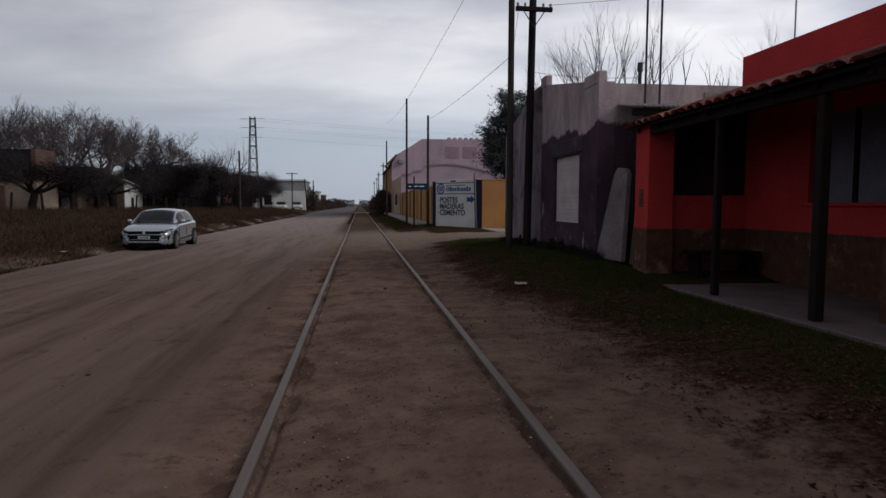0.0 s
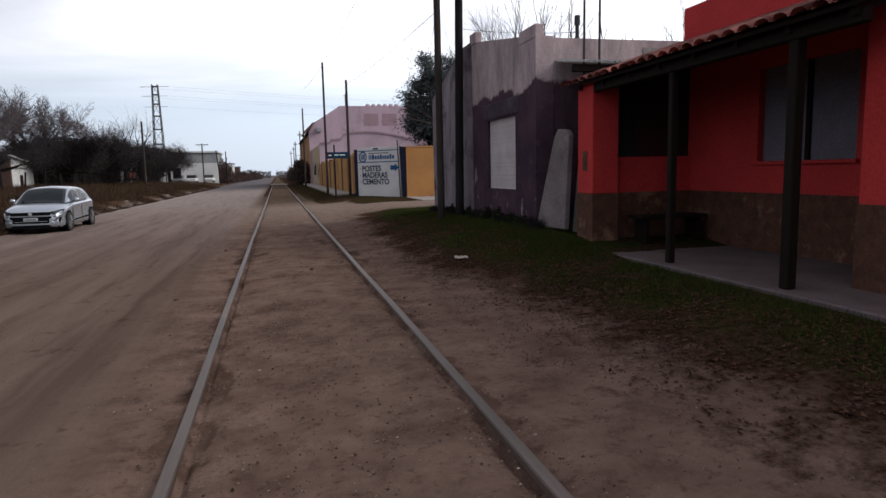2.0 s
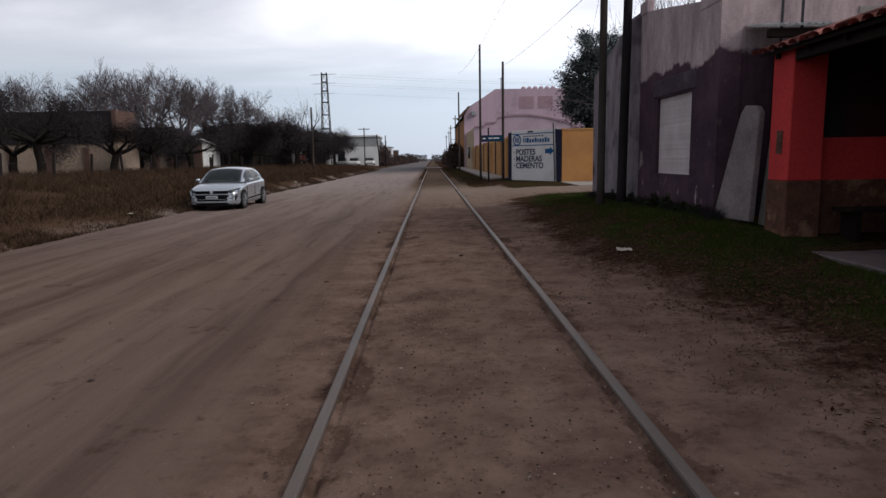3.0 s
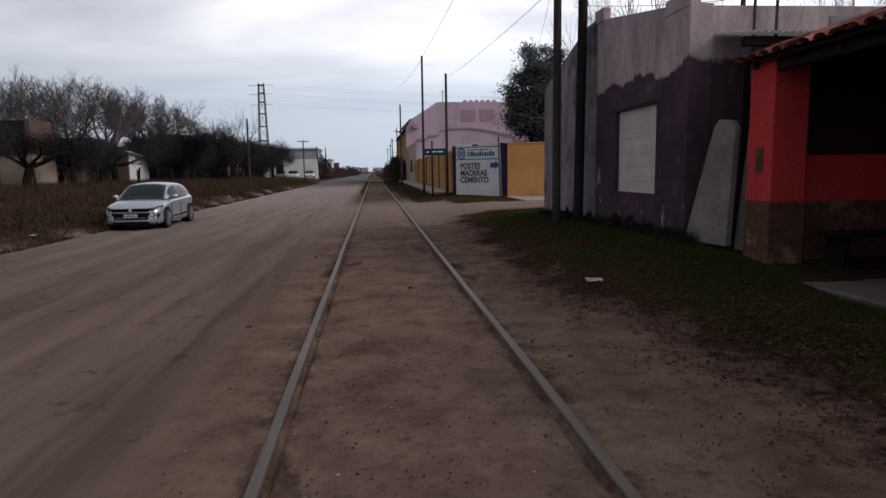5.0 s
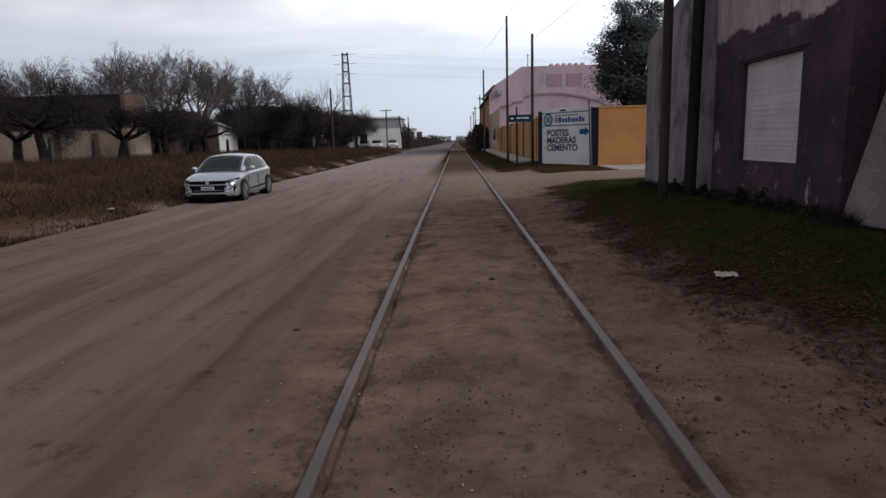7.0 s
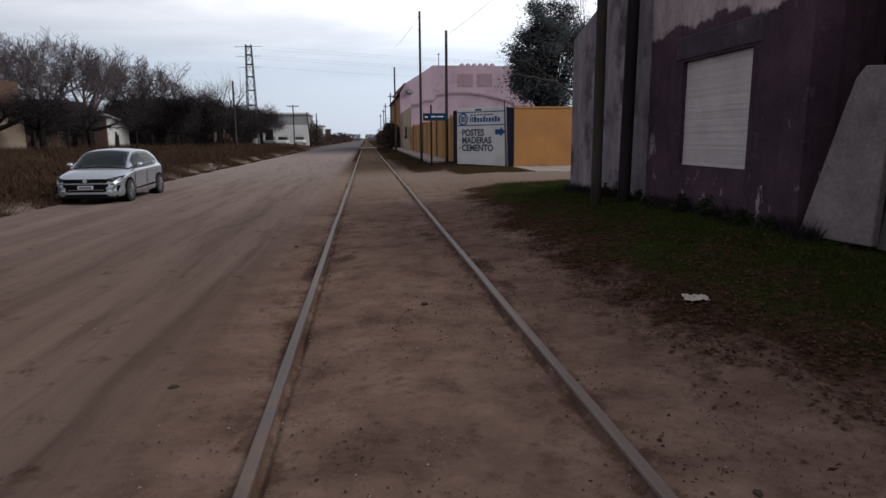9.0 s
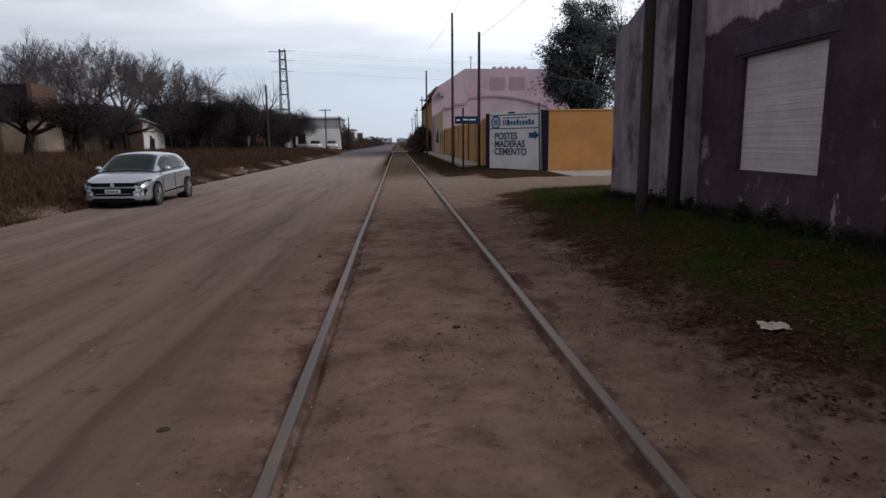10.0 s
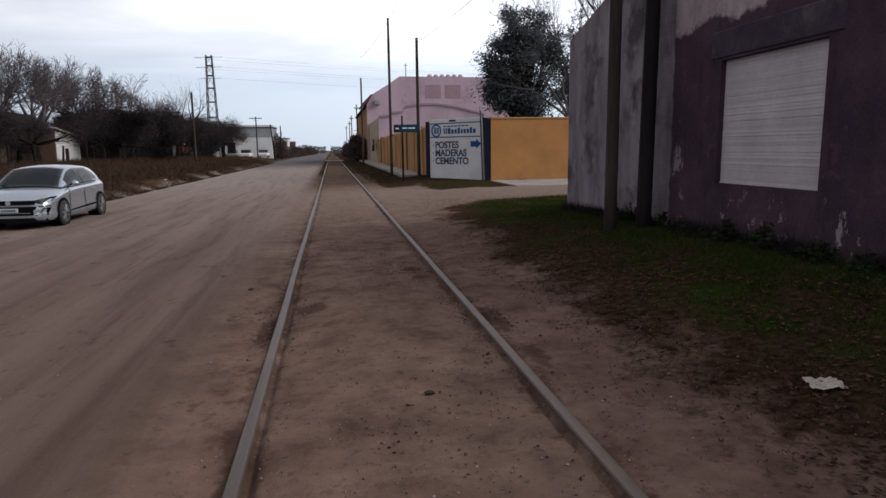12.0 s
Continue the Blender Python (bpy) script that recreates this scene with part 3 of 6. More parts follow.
# ---- rails sunk in the dirt ----
def rail(x, z):
    t = thing("rail", (x, 0, z), "worn grey-brown steel tram rail sunk in the dirt", "rail", "pair of street rails", "structure")
    bm = bmesh.new()
    prof = [(-0.036, -0.012), (-0.030, -0.002), (-0.018, 0.0), (0.018, 0.0), (0.030, -0.002), (0.036, -0.012), (0.036, -0.05), (0.012, -0.06), (0.012, -0.14), (-0.012, -0.14), (-0.012, -0.06), (-0.036, -0.05)]
    ys = list(np.linspace(-30, 40, 71)) + list(np.linspace(42, 160, 40))
    rows = []
    for y in ys:
        dx = 0.012 * noise.noise((y * 0.25, x, 0)) + (rail_shift(y) if x < 0 else 0.0)
        dz = 0.008 * noise.noise((y * 0.3, x, 7))
        rows.append([bm.verts.new((a + dx, y, b + dz)) for a, b in prof])
    for a, b in zip(rows, rows[1:]):
        for i in range(len(prof)):
            j = (i + 1) % len(prof)
            bm.faces.new((a[i], b[i], b[j], a[j]))
    part("rail_head", bm, M_RAIL, t, world_at=False)
    return t


rail(-0.875, 0.004)
rail(0.875, 0.062)

# ---- old shop building by the street corner ----
FX = 4.08
shop = thing("corner_shop_building", (FX, 17, 0.3), "old single-storey corner building, plum paint peeling off grey render", "building")
# front wall with a window opening (y 14.32 to 15.92, z 1.09 to 2.48)
part("front_wall", prism([(13.35, -0.2), (14.32, -0.2), (14.32, 3.857), (13.35, 3.70)], "x", FX, FX + 0.32), M_FACADE, shop)
part("front_wall", prism([(14.32, -0.2), (15.92, -0.2), (15.92, 1.09), (14.32, 1.09)], "x", FX, FX + 0.32), M_FACADE, shop)
part("front_wall", prism([(14.32, 2.48), (15.92, 2.48), (15.92, 4.117), (14.32, 3.857)], "x", FX, FX + 0.32), M_FACADE, shop)
part("front_wall", prism([(15.92, -0.2), (17.0, -0.2), (17.0, 4.29), (15.92, 4.117)], "x", FX, FX + 0.32), M_FACADE, shop)
part("corner_wall", prism([(17.0, -0.2), (20.6, -0.2), (20.6, 3.45), (19.4, 3.78), (17.55, 4.28), (17.0, 4.29)], "x", FX - 0.02, FX + 0.32), M_FACADE, shop, "raw grey cement wall end with a sloping top")
part("buttress", box(FX - 0.09, FX + 0.1, 17.02, 17.42, -0.2, 4.2, 0.02), M_FACADE, shop)
part("lintel", box(FX - 0.014, FX + 0.1, 14.14, 16.12, 2.50, 2.82, 0.02), M_LINTEL, shop, "dark cement lintel band")
part("coping_block", box(FX - 0.02, FX + 0.14, 16.62, 17.02, 4.20, 4.46, 0.02), M_FACADE, shop)
part("coping_block", box(FX - 0.012, FX + 0.16, 13.36, 14.10, 3.66, 3.90, 0.02), M_FACADE, shop)
part("side_wall", prism([(FX + 0.33, -0.2), (10.6, -0.2), (10.6, 3.72), (FX + 0.33, 3.68)], "y", 13.40, 13.72), M_FACADE, shop)
part("rear_side_wall", box(FX + 0.33, 10.6, 20.28, 20.6, -0.2, 3.4), M_FACADE, shop)
part("back_wall", box(10.3, 10.6, 13.73, 20.27, -0.2, 3.6), M_FACADE, shop)
part("roof", box(FX + 0.33, 10.3, 13.73, 20.27, 3.3, 3.4), M_ROOFRUST, shop)
part("blocked_vent", box(6.15, 6.75, 13.385, 13.45, 3.38, 3.56), M_CONC, shop, "dark bricked-up vent")

shut = thing("roller_shutter", (FX + 0.1, 15.12, 1.09), "closed dirty-white slatted roller shutter in the plum wall", "shutter")
sl = box(-0.012, 0.012, -0.795, 0.795, -0.0172, 0.0172, 0.002)
sl_me = mesh_of("slat", sl, M_SHUT)
for i in range(40):
    w = random.uniform(-0.004, 0.004)
    piece("slat", sl_me, shut, pose(-0.03 + w * 0.6, 0, 0.0275 + i * 0.0346, 0, random.uniform(-5, 5), 0))
part("bottom_bar", box(FX + 0.05, FX + 0.10, 14.325, 15.915, 1.09, 1.10), M_SHUT, shut)

# lean-to of corrugated sheet against the side wall
leanto = thing("corrugated_lean_to", (5.6, 12.9, 0.4), "dark lean-to with a corrugated metal sheet roof between two houses", "lean-to")
bm = bmesh.new()
nx = 90
ra, rb = [], []
for i in range(nx + 1):
    x = 4.45 + 2.4 * i / nx
    zz = 0.02 * math.sin(i * 2 * math.pi / 3.4)
    ra.append(bm.verts.new((x, 12.55, 3.16 + zz))); rb.append(bm.verts.new((x, 13.39, 3.30 + zz)))
for i in range(nx):
    bm.faces.new((ra[i], ra[i + 1], rb[i + 1], rb[i]))
bmesh.ops.solidify(bm, geom=bm.faces, thickness=0.022)
part("sheet_roof", bm, M_FARWHITE, leanto, "bleached corrugated sheet")
part("beam", box(4.42, 6.9, 12.62, 12.70, 3.0, 3.12, 0.008), M_DARKWOOD, leanto)
# near-black sheet put in for the shade on the side wall behind
part("boarding", box(4.9, 6.9, 13.30, 13.38, 0.3, 3.0), M_DARKWOOD, leanto)

# slabs leaning in the gap
def lean_slab(pts, at, rz, lean, label, material):
    t = thing("concrete_slab", at, label, "slab")
    bm = prism(pts, "y", -0.05, 0.05)
    bmesh.ops.bevel(bm, geom=bm.edges[:], offset=0.012, segments=1, affect="EDGES")
    ob = part("slab_body", bm, material, t, world_at=False)
    t.matrix_world = pose(*at, lean, 0, rz)
    return t


lean_slab([(-0.02, 0), (0.76, 0), (0.74, 1.52), (0.66, 1.61), (0.44, 1.63), (0.36, 1.52), (0.30, 1.30)], (4.09, 13.26, 0.48), -77.6, -4, "pale grey broken concrete slab leaning against the wall", M_SLABC)
lean_slab([(-0.15, 0), (0.2, 0), (0.2, 1.62), (-0.05, 1.62)], (4.55, 12.60, 0.36), -60, -3, "darker concrete slab standing behind a pale one", M_CONC)

# ---- red house with a tiled porch ----
house = thing("red_house", (6, 8, 0.25), "red-painted low house with brown stone dado and parapet", "house")
HX = 6.2
part("end_pillar", box(4.36, 4.80, 11.87, 12.35, 1.07, 2.78, 0.012), M_RED, house)
part("pillar_dado", box(4.35, 4.81, 11.86, 12.36, 0.1, 1.07, 0.012), M_DADO, house)
part("end_wall", box(4.80, HX, 12.05, 12.30, 1.07, 1.62), M_RED, house)
part("end_wall_dado", box(4.81, HX, 12.04, 12.31, 0.1, 1.07), M_DADO, house)
part("end_window", prism([(4.80, 1.62), (HX, 1.62), (HX, 3.22), (4.80, 2.78)], "y", 12.12, 12.2), M_WINDARK, house, "dark glazed screen above the low wall")
part("front_wall", box(HX, HX + 0.3, 8.0, 9.05, 1.07, 3.95), M_RED, house)
part("front_wall", box(HX, HX + 0.3, 9.05, 10.6, 1.07, 1.5), M_RED, house)
part("front_wall", box(HX, HX + 0.3, 9.05, 10.6, 2.75, 3.95), M_RED, house)
part("front_wall", box(HX, HX + 0.3, 10.6, 12.30, 1.07, 3.95), M_RED, house)
part("front_dado", box(HX - 0.01, HX + 0.3, 8.0, 12.30, 0.1, 1.07), M_DADO, house)
win = part("window", box(HX + 0.1, HX + 0.16, 9.05, 10.6, 1.5, 2.75), M_WINGREY, house, "closed grey-blue window shutters")
part("sill", box(HX - 0.05, HX + 0.1, 9.0, 10.65, 1.45, 1.5, 0.008), M_RED, win)
part("frame", box(HX + 0.07, HX + 0.1, 9.79, 9.86, 1.5, 2.75), M_DARKWOOD, win)
part("wing_wall", box(5.0, 5.25, 2.0, 7.9, 1.07, 4.0), M_RED, house)
part("wing_wall", box(5.25, HX + 0.3, 7.65, 7.99, 1.07, 4.0), M_RED, house)
part("wing_dado", box(4.985, 5.25, 2.0, 7.915, 0.1, 1.07), M_DADO, house)
part("wing_dado", box(5.25, HX + 0.3, 7.64, 7.99, 0.1, 1.07), M_DADO, house)
part("rear_wall", box(11.0, 11.3, 2.0, 12.3, 0.1, 3.9), M_RED, house)
part("side_wall", box(HX + 0.3, 11.0, 12.0, 12.3, 0.1, 3.94), M_RED, house)
part("parapet", box(6.85, 7.05, 2.0, 12.3, 3.4, 3.98), M_RED, house)
part("meter_niche", box(4.352, 4.42, 12.03, 12.17, 1.42, 1.72), M_DADO, house, "small dark meter niche")

# porch roof: rafters, boards and barrel tiles
EAVE_X, EAVE_Z, RIDGE_X, RIDGE_Z = 4.22, 2.70, 6.75, 3.52
roof = thing("porch_roof", (5, 9, 2.7), "sloping porch roof of weathered red clay tiles on dark timber", "roof")
bm = prism([(EAVE_X + 0.04, EAVE_Z), (RIDGE_X, RIDGE_Z), (RIDGE_X, RIDGE_Z + 0.04), (EAVE_X + 0.04, EAVE_Z + 0.04)], "y", 7.38, 12.5)
part("boarding", bm, M_DARKWOOD, roof)
slope = math.atan2(RIDGE_Z - EAVE_Z, RIDGE_X - EAVE_X)
part("fascia_beam", box(4.36, 4.46, 7.38, 11.86, 2.58, 2.70, 0.01), M_DARKWOOD, roof)
for k in range(8):
    y = 7.42 + k * 0.68
    bm = prism([(EAVE_X + 0.10, EAVE_Z - 0.06), (RIDGE_X - 0.5, RIDGE_Z - 0.06 - 0.16), (RIDGE_X - 0.5, RIDGE_Z - 0.165), (EAVE_X + 0.10, EAVE_Z - 0.002 + 0.03)], "y", y, y + 0.06)
    part("rafter", bm, M_DARKWOOD, roof)
bm = bmesh.new()
rows = []
for yy, rr in ((0.0, 0.092), (0.40, 0.078)):
    rows.append([bm.verts.new((yy, rr * math.cos(a), rr * 0.6 * math.sin(a))) for a in np.linspace(0, math.pi, 7)])
for i in range(6):
    bm.faces.new((rows[0][i], rows[0][i + 1], rows[1][i + 1], rows[1][i]))
bmesh.ops.solidify(bm, geom=bm.faces, thickness=0.014)
tile_me = mesh_of("roof_tile", bm, M_TILE)
for c in range(24):
    y = 7.40 + c * 0.22
    for r in range(6):
        d = -0.05 + r * 0.36 if r else -0.06
        x = EAVE_X + d * math.cos(slope)
        z = EAVE_Z + 0.05 + d * math.sin(slope) + 0.012
        m = Matrix.Translation((x - 5, y - 9 + random.uniform(-0.008, 0.008), z - 2.7)) @ Euler((random.uniform(-0.03, 0.03), -slope - 0.035, random.uniform(-0.02, 0.02))).to_matrix().to_4x4()
        piece("roof_tile", tile_me, roof, m)
bm = bmesh.new()
for c in range(23):
    y = 7.51 + c * 0.22
    a = [bm.verts.new((EAVE_X - 0.02, y + dy, EAVE_Z + 0.05 + dz)) for dy, dz in ((-0.06, 0.02), (0, 0), (0.06, 0.02))]
    b = [bm.verts.new((RIDGE_X, y + dy, RIDGE_Z + 0.05 + dz)) for dy, dz in ((-0.06, 0.02), (0, 0), (0.06, 0.02))]
    for i in range(2):
        bm.faces.new((a[i], a[i + 1], b[i + 1], b[i]))
part("pan_tiles", bm, M_TILE, roof)

for y, hw in ((8.10, 0.056), (9.97, 0.045)):
    t = thing("porch_post", (4.42, y, 0.27), "dark square timber porch post on a cement slab", "post", "porch posts")
    part("post_shaft", box(4.42 - hw, 4.42 + hw, y - hw, y + hw, 0.268, 2.58, 0.012), M_DARKWOOD, t)
porch = single("porch_floor", box(4.24, HX, 1.5, 12.03, -0.1, 0.27, 0.015), M_PORCH, "smooth pinkish cement porch floor slab", "floor", kind="structure")
bench = thing("porch_bench", (5.5, 11.6, 0.27), "dark timber bench against the porch end wall", "bench")
part("seat", box(4.95, 6.1, 11.45, 11.85, 0.68, 0.73, 0.01), M_DARKWOOD, bench)
for x in (5.05, 5.95):
    part("leg", box(x, x + 0.07, 11.5, 11.8, 0.27, 0.68), M_DARKWOOD, bench)

# ---- utility poles by the corner ----
def pole(name, at, top, r0, r1, label, material, arm=None, lean=(0, 0)):
    t = thing(name, at, label, "pole")
    bm = bmesh.new()
    n = 7
    for i in range(n):
        a, b = i / n, (i + 1) / n
        h = top - at[2] + 0.3
        tube(bm, (lean[0] * a, lean[1] * a, -0.3 + h * a), (lean[0] * b, lean[1] * b, -0.3 + h * b), r0 + (r1 - r0) * a, r0 + (r1 - r0) * b, 10, i in (0, n - 1))
    bmesh.ops.remove_doubles(bm, verts=bm.verts, dist=0.0005)
    part("shaft", bm, material, t, world_at=False, smooth=True)
    if arm:
        z, w = arm
        z -= at[2]
        part("crossarm", box(lean[0] - w, lean[0] + w, lean[1] - 0.14, lean[1] - 0.05, z - 0.05, z + 0.05, 0.008), material, t, world_at=False)
        bm = bmesh.new()
        tube(bm, (lean[0] - w * 0.6, lean[1] - 0.1, z - 0.03), (lean[0], lean[1] - 0.1, z - 0.42), 0.012, 0.012, 5)
        tube(bm, (lean[0] + w * 0.6, lean[1] - 0.1, z - 0.03), (lean[0], lean[1] - 0.1, z - 0.42), 0.012, 0.012, 5)
        part("brace", bm, M_STEELDARK, t, world_at=False)
        for s in (-0.9, -0.5, 0.5, 0.9):
            bm = bmesh.new()
            tube(bm, (lean[0] + s * w, lean[1] - 0.1, z + 0.04), (lean[0] + s * w, lean[1] - 0.1, z + 0.13), 0.022, 0.03, 7)
            part("insulator", bm, M_CONC, t, world_at=False)
    return t


pole("utility_pole", (3.37, 17.2, 0.32), 8.6, 0.085, 0.07, "tall weathered grey wooden pole beside the corner wall", M_POLEWOOD)
pole("utility_pole", (3.74, 16.98, 0.36), 6.5, 0.10, 0.085, "dark creosoted utility pole with a crossarm by the wall", M_POLEDARK, (6.05, 0.44), (0.12, 0.1))

# ---- far side of the side street: painted wall, sign, pink works ----
SA, SB = Vector((3.85, 36.95, 0)), Vector((5.78, 34.55, 0))
sd = SB - SA
sign_rz = math.degrees(math.atan2(sd.y, sd.x))
SW = sd.length
signwall = thing("advert_wall", (SA.x, SA.y, 0.2), "white corner wall painted with a navy timber-yard advert", "wall", rz=sign_rz)
part("wall_body", box(0.12, SW - 0.02, 0.0, 0.22, -0.3, 2.58, 0.01), M_WHITE, signwall, world_at=False)


def letters(text, size, at, material, parent, label=""):
    cu = bpy.data.curves.new("lettering", "FONT")
    cu.body, cu.size, cu.extrude, cu.offset = text, size, 0.003, size * 0.032
    tmp = bpy.data.objects.new("lettering", cu)
    scene.collection.objects.link(tmp)
    bpy.context.view_layer.update()
    me = bpy.data.meshes.new_from_object(tmp.evaluated_get(bpy.context.evaluated_depsgraph_get()))
    bpy.data.objects.remove(tmp)
    me.materials.clear()
    me.materials.append(material)
    ob = new("lettering", me)
    ob.parent = parent
    ob.matrix_basis = pose(*at, 90, 0, 0)
    if label:
        tagged(ob, label)
    return ob


for i, word in enumerate(("POSTES", "MADERAS", "CEMENTO")):
    z = 1.36 - i * 0.34
    letters(word, 0.40, (0.44, -0.004, z), M_NAVY, signwall, "navy painted word")
    part("bullet", box(0.30, 0.35, -0.005, 0.001, z + 0.10, z + 0.16), M_NAVY, signwall, world_at=False)
for z in (1.80, 2.38):
    part("stripe", box(0.16, SW - 0.08, -0.004, 0.002, z, z + 0.045), M_BLUE, signwall, world_at=False)
bm = bmesh.new()
segs = 28
for a in range(segs):
    t0, t1 = 2 * math.pi * a / segs, 2 * math.pi * (a + 1) / segs
    f = [bm.verts.new((0.52 + r * 0.29 * math.cos(t), -0.005, 2.10 + r * 0.29 * math.sin(t))) for r, t in ((0.74, t0), (1, t0), (1, t1), (0.74, t1))]
    bm.faces.new(f)
part("emblem_ring", bm, M_BLUE, signwall, "blue painted ring emblem", world_at=False)
for k in range(4):
    part("emblem_bar", box(0.38 + k * 0.08, 0.43 + k * 0.08, -0.006, 0.001, 1.97, 2.24), M_BLUE, signwall, world_at=False)
xx = 0.94
for w, h in ((0.07, 0.24), (0.07, 0.24), (0.16, 0.24), (0.13, 0.18), (0.13, 0.18), (0.13, 0.24), (0.10, 0.18), (0.13, 0.18), (0.12, 0.18), (0.13, 0.24), (0.13, 0.18)):
    part("name_bar", box(xx, xx + w, -0.005, 0.001, 1.96, 1.96 + h), M_BLUE, signwall, world_at=False)
    xx += w + 0.045
for k in range(7):
    part("small_bar", box(0.95 + k * 0.2, 1.10 + k * 0.2, -0.005, 0.001, 2.25, 2.30), M_TEAL, signwall, world_at=False)
part("green_patch", box(1.25, 1.62, -0.005, 0.001, 2.46, 2.54), M_TEAL, signwall, world_at=False)
part("arrow", prism([(2.42, 1.40), (2.72, 1.40), (2.72, 1.31), (2.98, 1.52), (2.72, 1.73), (2.72, 1.63), (2.42, 1.63)], "y", -0.005, 0.001), M_BLUE, signwall, "blue painted arrow", world_at=False)
part("edge_post", box(-0.06, 0.12, -0.06, 0.22, -0.3, 2.5), M_BLACKGATE, signwall, "black painted edge post", world_at=False)
gate = thing("gate_leaf", (SB.x, SB.y, 0.2), "folded navy-black sheet gate leaf beside the advert", "gate", rz=-20)
bm = prism([(0.10, -0.35), (0.40, -0.35), (0.36, 2.5), (-0.02, 2.58)], "y", -0.1, 0.0)
part("leaf", bm, M_BLACKGATE, gate, world_at=False)
bm = bmesh.new()
tube(bm, (0.0, -0.12, -0.4), (-0.1, -0.12, 2.85), 0.03, 0.03, 8)
part("gate_post", bm, M_STEELDARK, gate, world_at=False)
yard = thing("yard_wall", (9, 34.3, 0.2), "tall plain ochre-painted yard wall along the side street", "wall")
part("wall_body", prism([(6.04, -0.2), (22, -0.2), (22, 2.75), (6.04, 2.68)], "y", 34.25, 34.5), M_YELLOW, yard)
part("coping", box(6.02, 22, 34.22, 34.53, 2.70, 2.76), M_YELLOW2, yard)
street = thing("ochre_street_wall", (4.1, 52, 0.2), "weathered ochre wall along the main street pavement", "wall")
yy = 37.15
k = 0
while yy < 69:
    w = 3.3
    part("panel", box(4.12, 4.34, yy, yy + w - 0.28, -0.2, 2.55 - 0.05 * (k % 2)), M_YELLOW2, street)
    part("pier", box(4.06, 4.38, yy + w - 0.28, yy + w, -0.2, 2.65, 0.01), M_BRICKEND if k % 3 == 2 else M_YELLOW2, street)
    yy += w
    k += 1
single("pavement_side_street", box(5.95, 24, 30.4, 34.24, -0.2, 0.24, 0.02), M_WALK, "pale cement pavement along the ochre wall", "pavement", kind="structure")
single("pavement_main_street", box(2.95, 4.05, 39.5, 110, -0.2, 0.33, 0.02), M_WALK, "narrow cement pavement beside the ochre wall", "pavement", kind="structure")

# pink works: low front with a curved top, tall shed behind
works = thing("pink_works_building", (12, 75, 0.2), "large faded pink works building with a shallow curved parapet", "building")
PY = 69.5
pts = [(4.15, -0.2), (16.2, -0.2), (16.2, 4.3), (14.3, 4.4), (14.3, 4.75), (12.9, 5.05)]
pts += [(x, 5.05 + 0.62 * math.cos((x - 9.0) / 8.2 * math.pi)) for x in np.linspace(12.8, 6.6, 9)]
pts += [(6.4, 4.95), (5.3, 4.9), (5.3, 4.6), (4.15, 4.55)]
part("front_gable", prism(pts, "y", PY, PY + 0.3), M_PINK2, works)
cor = prism([(x, z + 0.02) for x, z in pts[2:]] + [(x, z + 0.16) for x, z in pts[2:]][::-1], "y", PY - 0.12, PY)
part("cornice", cor, M_PINKPATCH, works)
part("low_side_wall", box(4.15, 4.4, PY + 0.3, 84, -0.2, 4.5), M_CREAM, works, "dirty cream street front")
TY = 84
tall = [(3.9, -0.2), (22.0, -0.2), (22.0, 9.85), (7.8, 9.9), (4.5, 7.7), (3.9, 6.7)]
part("tall_gable", prism(tall, "y", TY, TY + 0.3), M_PINK, works)
part("tall_side_wall", box(3.9, 4.2, TY + 0.3, 112, -0.2, 7.0), M_YELLOW, works, "ochre upper street front")
part("tall_roof", prism([(3.5, 6.5), (4.5, 7.8), (7.8, 9.85), (21.9, 9.8), (21.9, 6.0)], "y", TY + 0.3, 112), M_ROOFRUST, works)
part("eave_end", prism([(3.1, 6.1), (3.7, 6.75), (4.6, 7.8), (4.4, 7.85), (3.4, 6.85), (2.95, 6.2)], "y", TY - 0.5, TY), M_BRICKEND, works)
for x in (10.8, 13.15):
    part("blocked_window", box(x, x + 1.85, TY - 0.03, TY, 7.45, 8.95), M_PINKPATCH, works, "bricked-up window panel")
for i in range(6):
    bm = bmesh.new()
    bmesh.ops.create_uvsphere(bm, u_segments=10, v_segments=6, radius=0.36)
    for v in bm.verts:
        v.co = Vector((11.5 + i * 0.74 + v.co.x * 0.95, TY + 1 + v.co.y, 9.95 + max(v.co.z, -0.1) * 0.95))
    part("roof_vent", bm, M_PINK2, works, smooth=True)
bm = bmesh.new()
tube(bm, (8.6, TY + 0.5, 9.7), (8.6, TY + 0.5, 11.4), 0.05, 0.04, 6)
tube(bm, (8.4, TY + 0.5, 11.2), (8.8, TY + 0.5, 11.2), 0.03, 0.03, 6)
part("roof_mast", bm, M_STEELDARK, works)
bm = bmesh.new()
bx(bm, 4.8, 5.4, TY - 0.4, TY - 0.05, 6.7, 7.2, 0.02)
part("air_conditioner", bm, M_FARGREY, works)
bm = bmesh.new()
bx(bm, 3.75, 3.9, 72.5, 74.0, 1.4, 2.6)
part("window", bm, M_WINDARK, works)

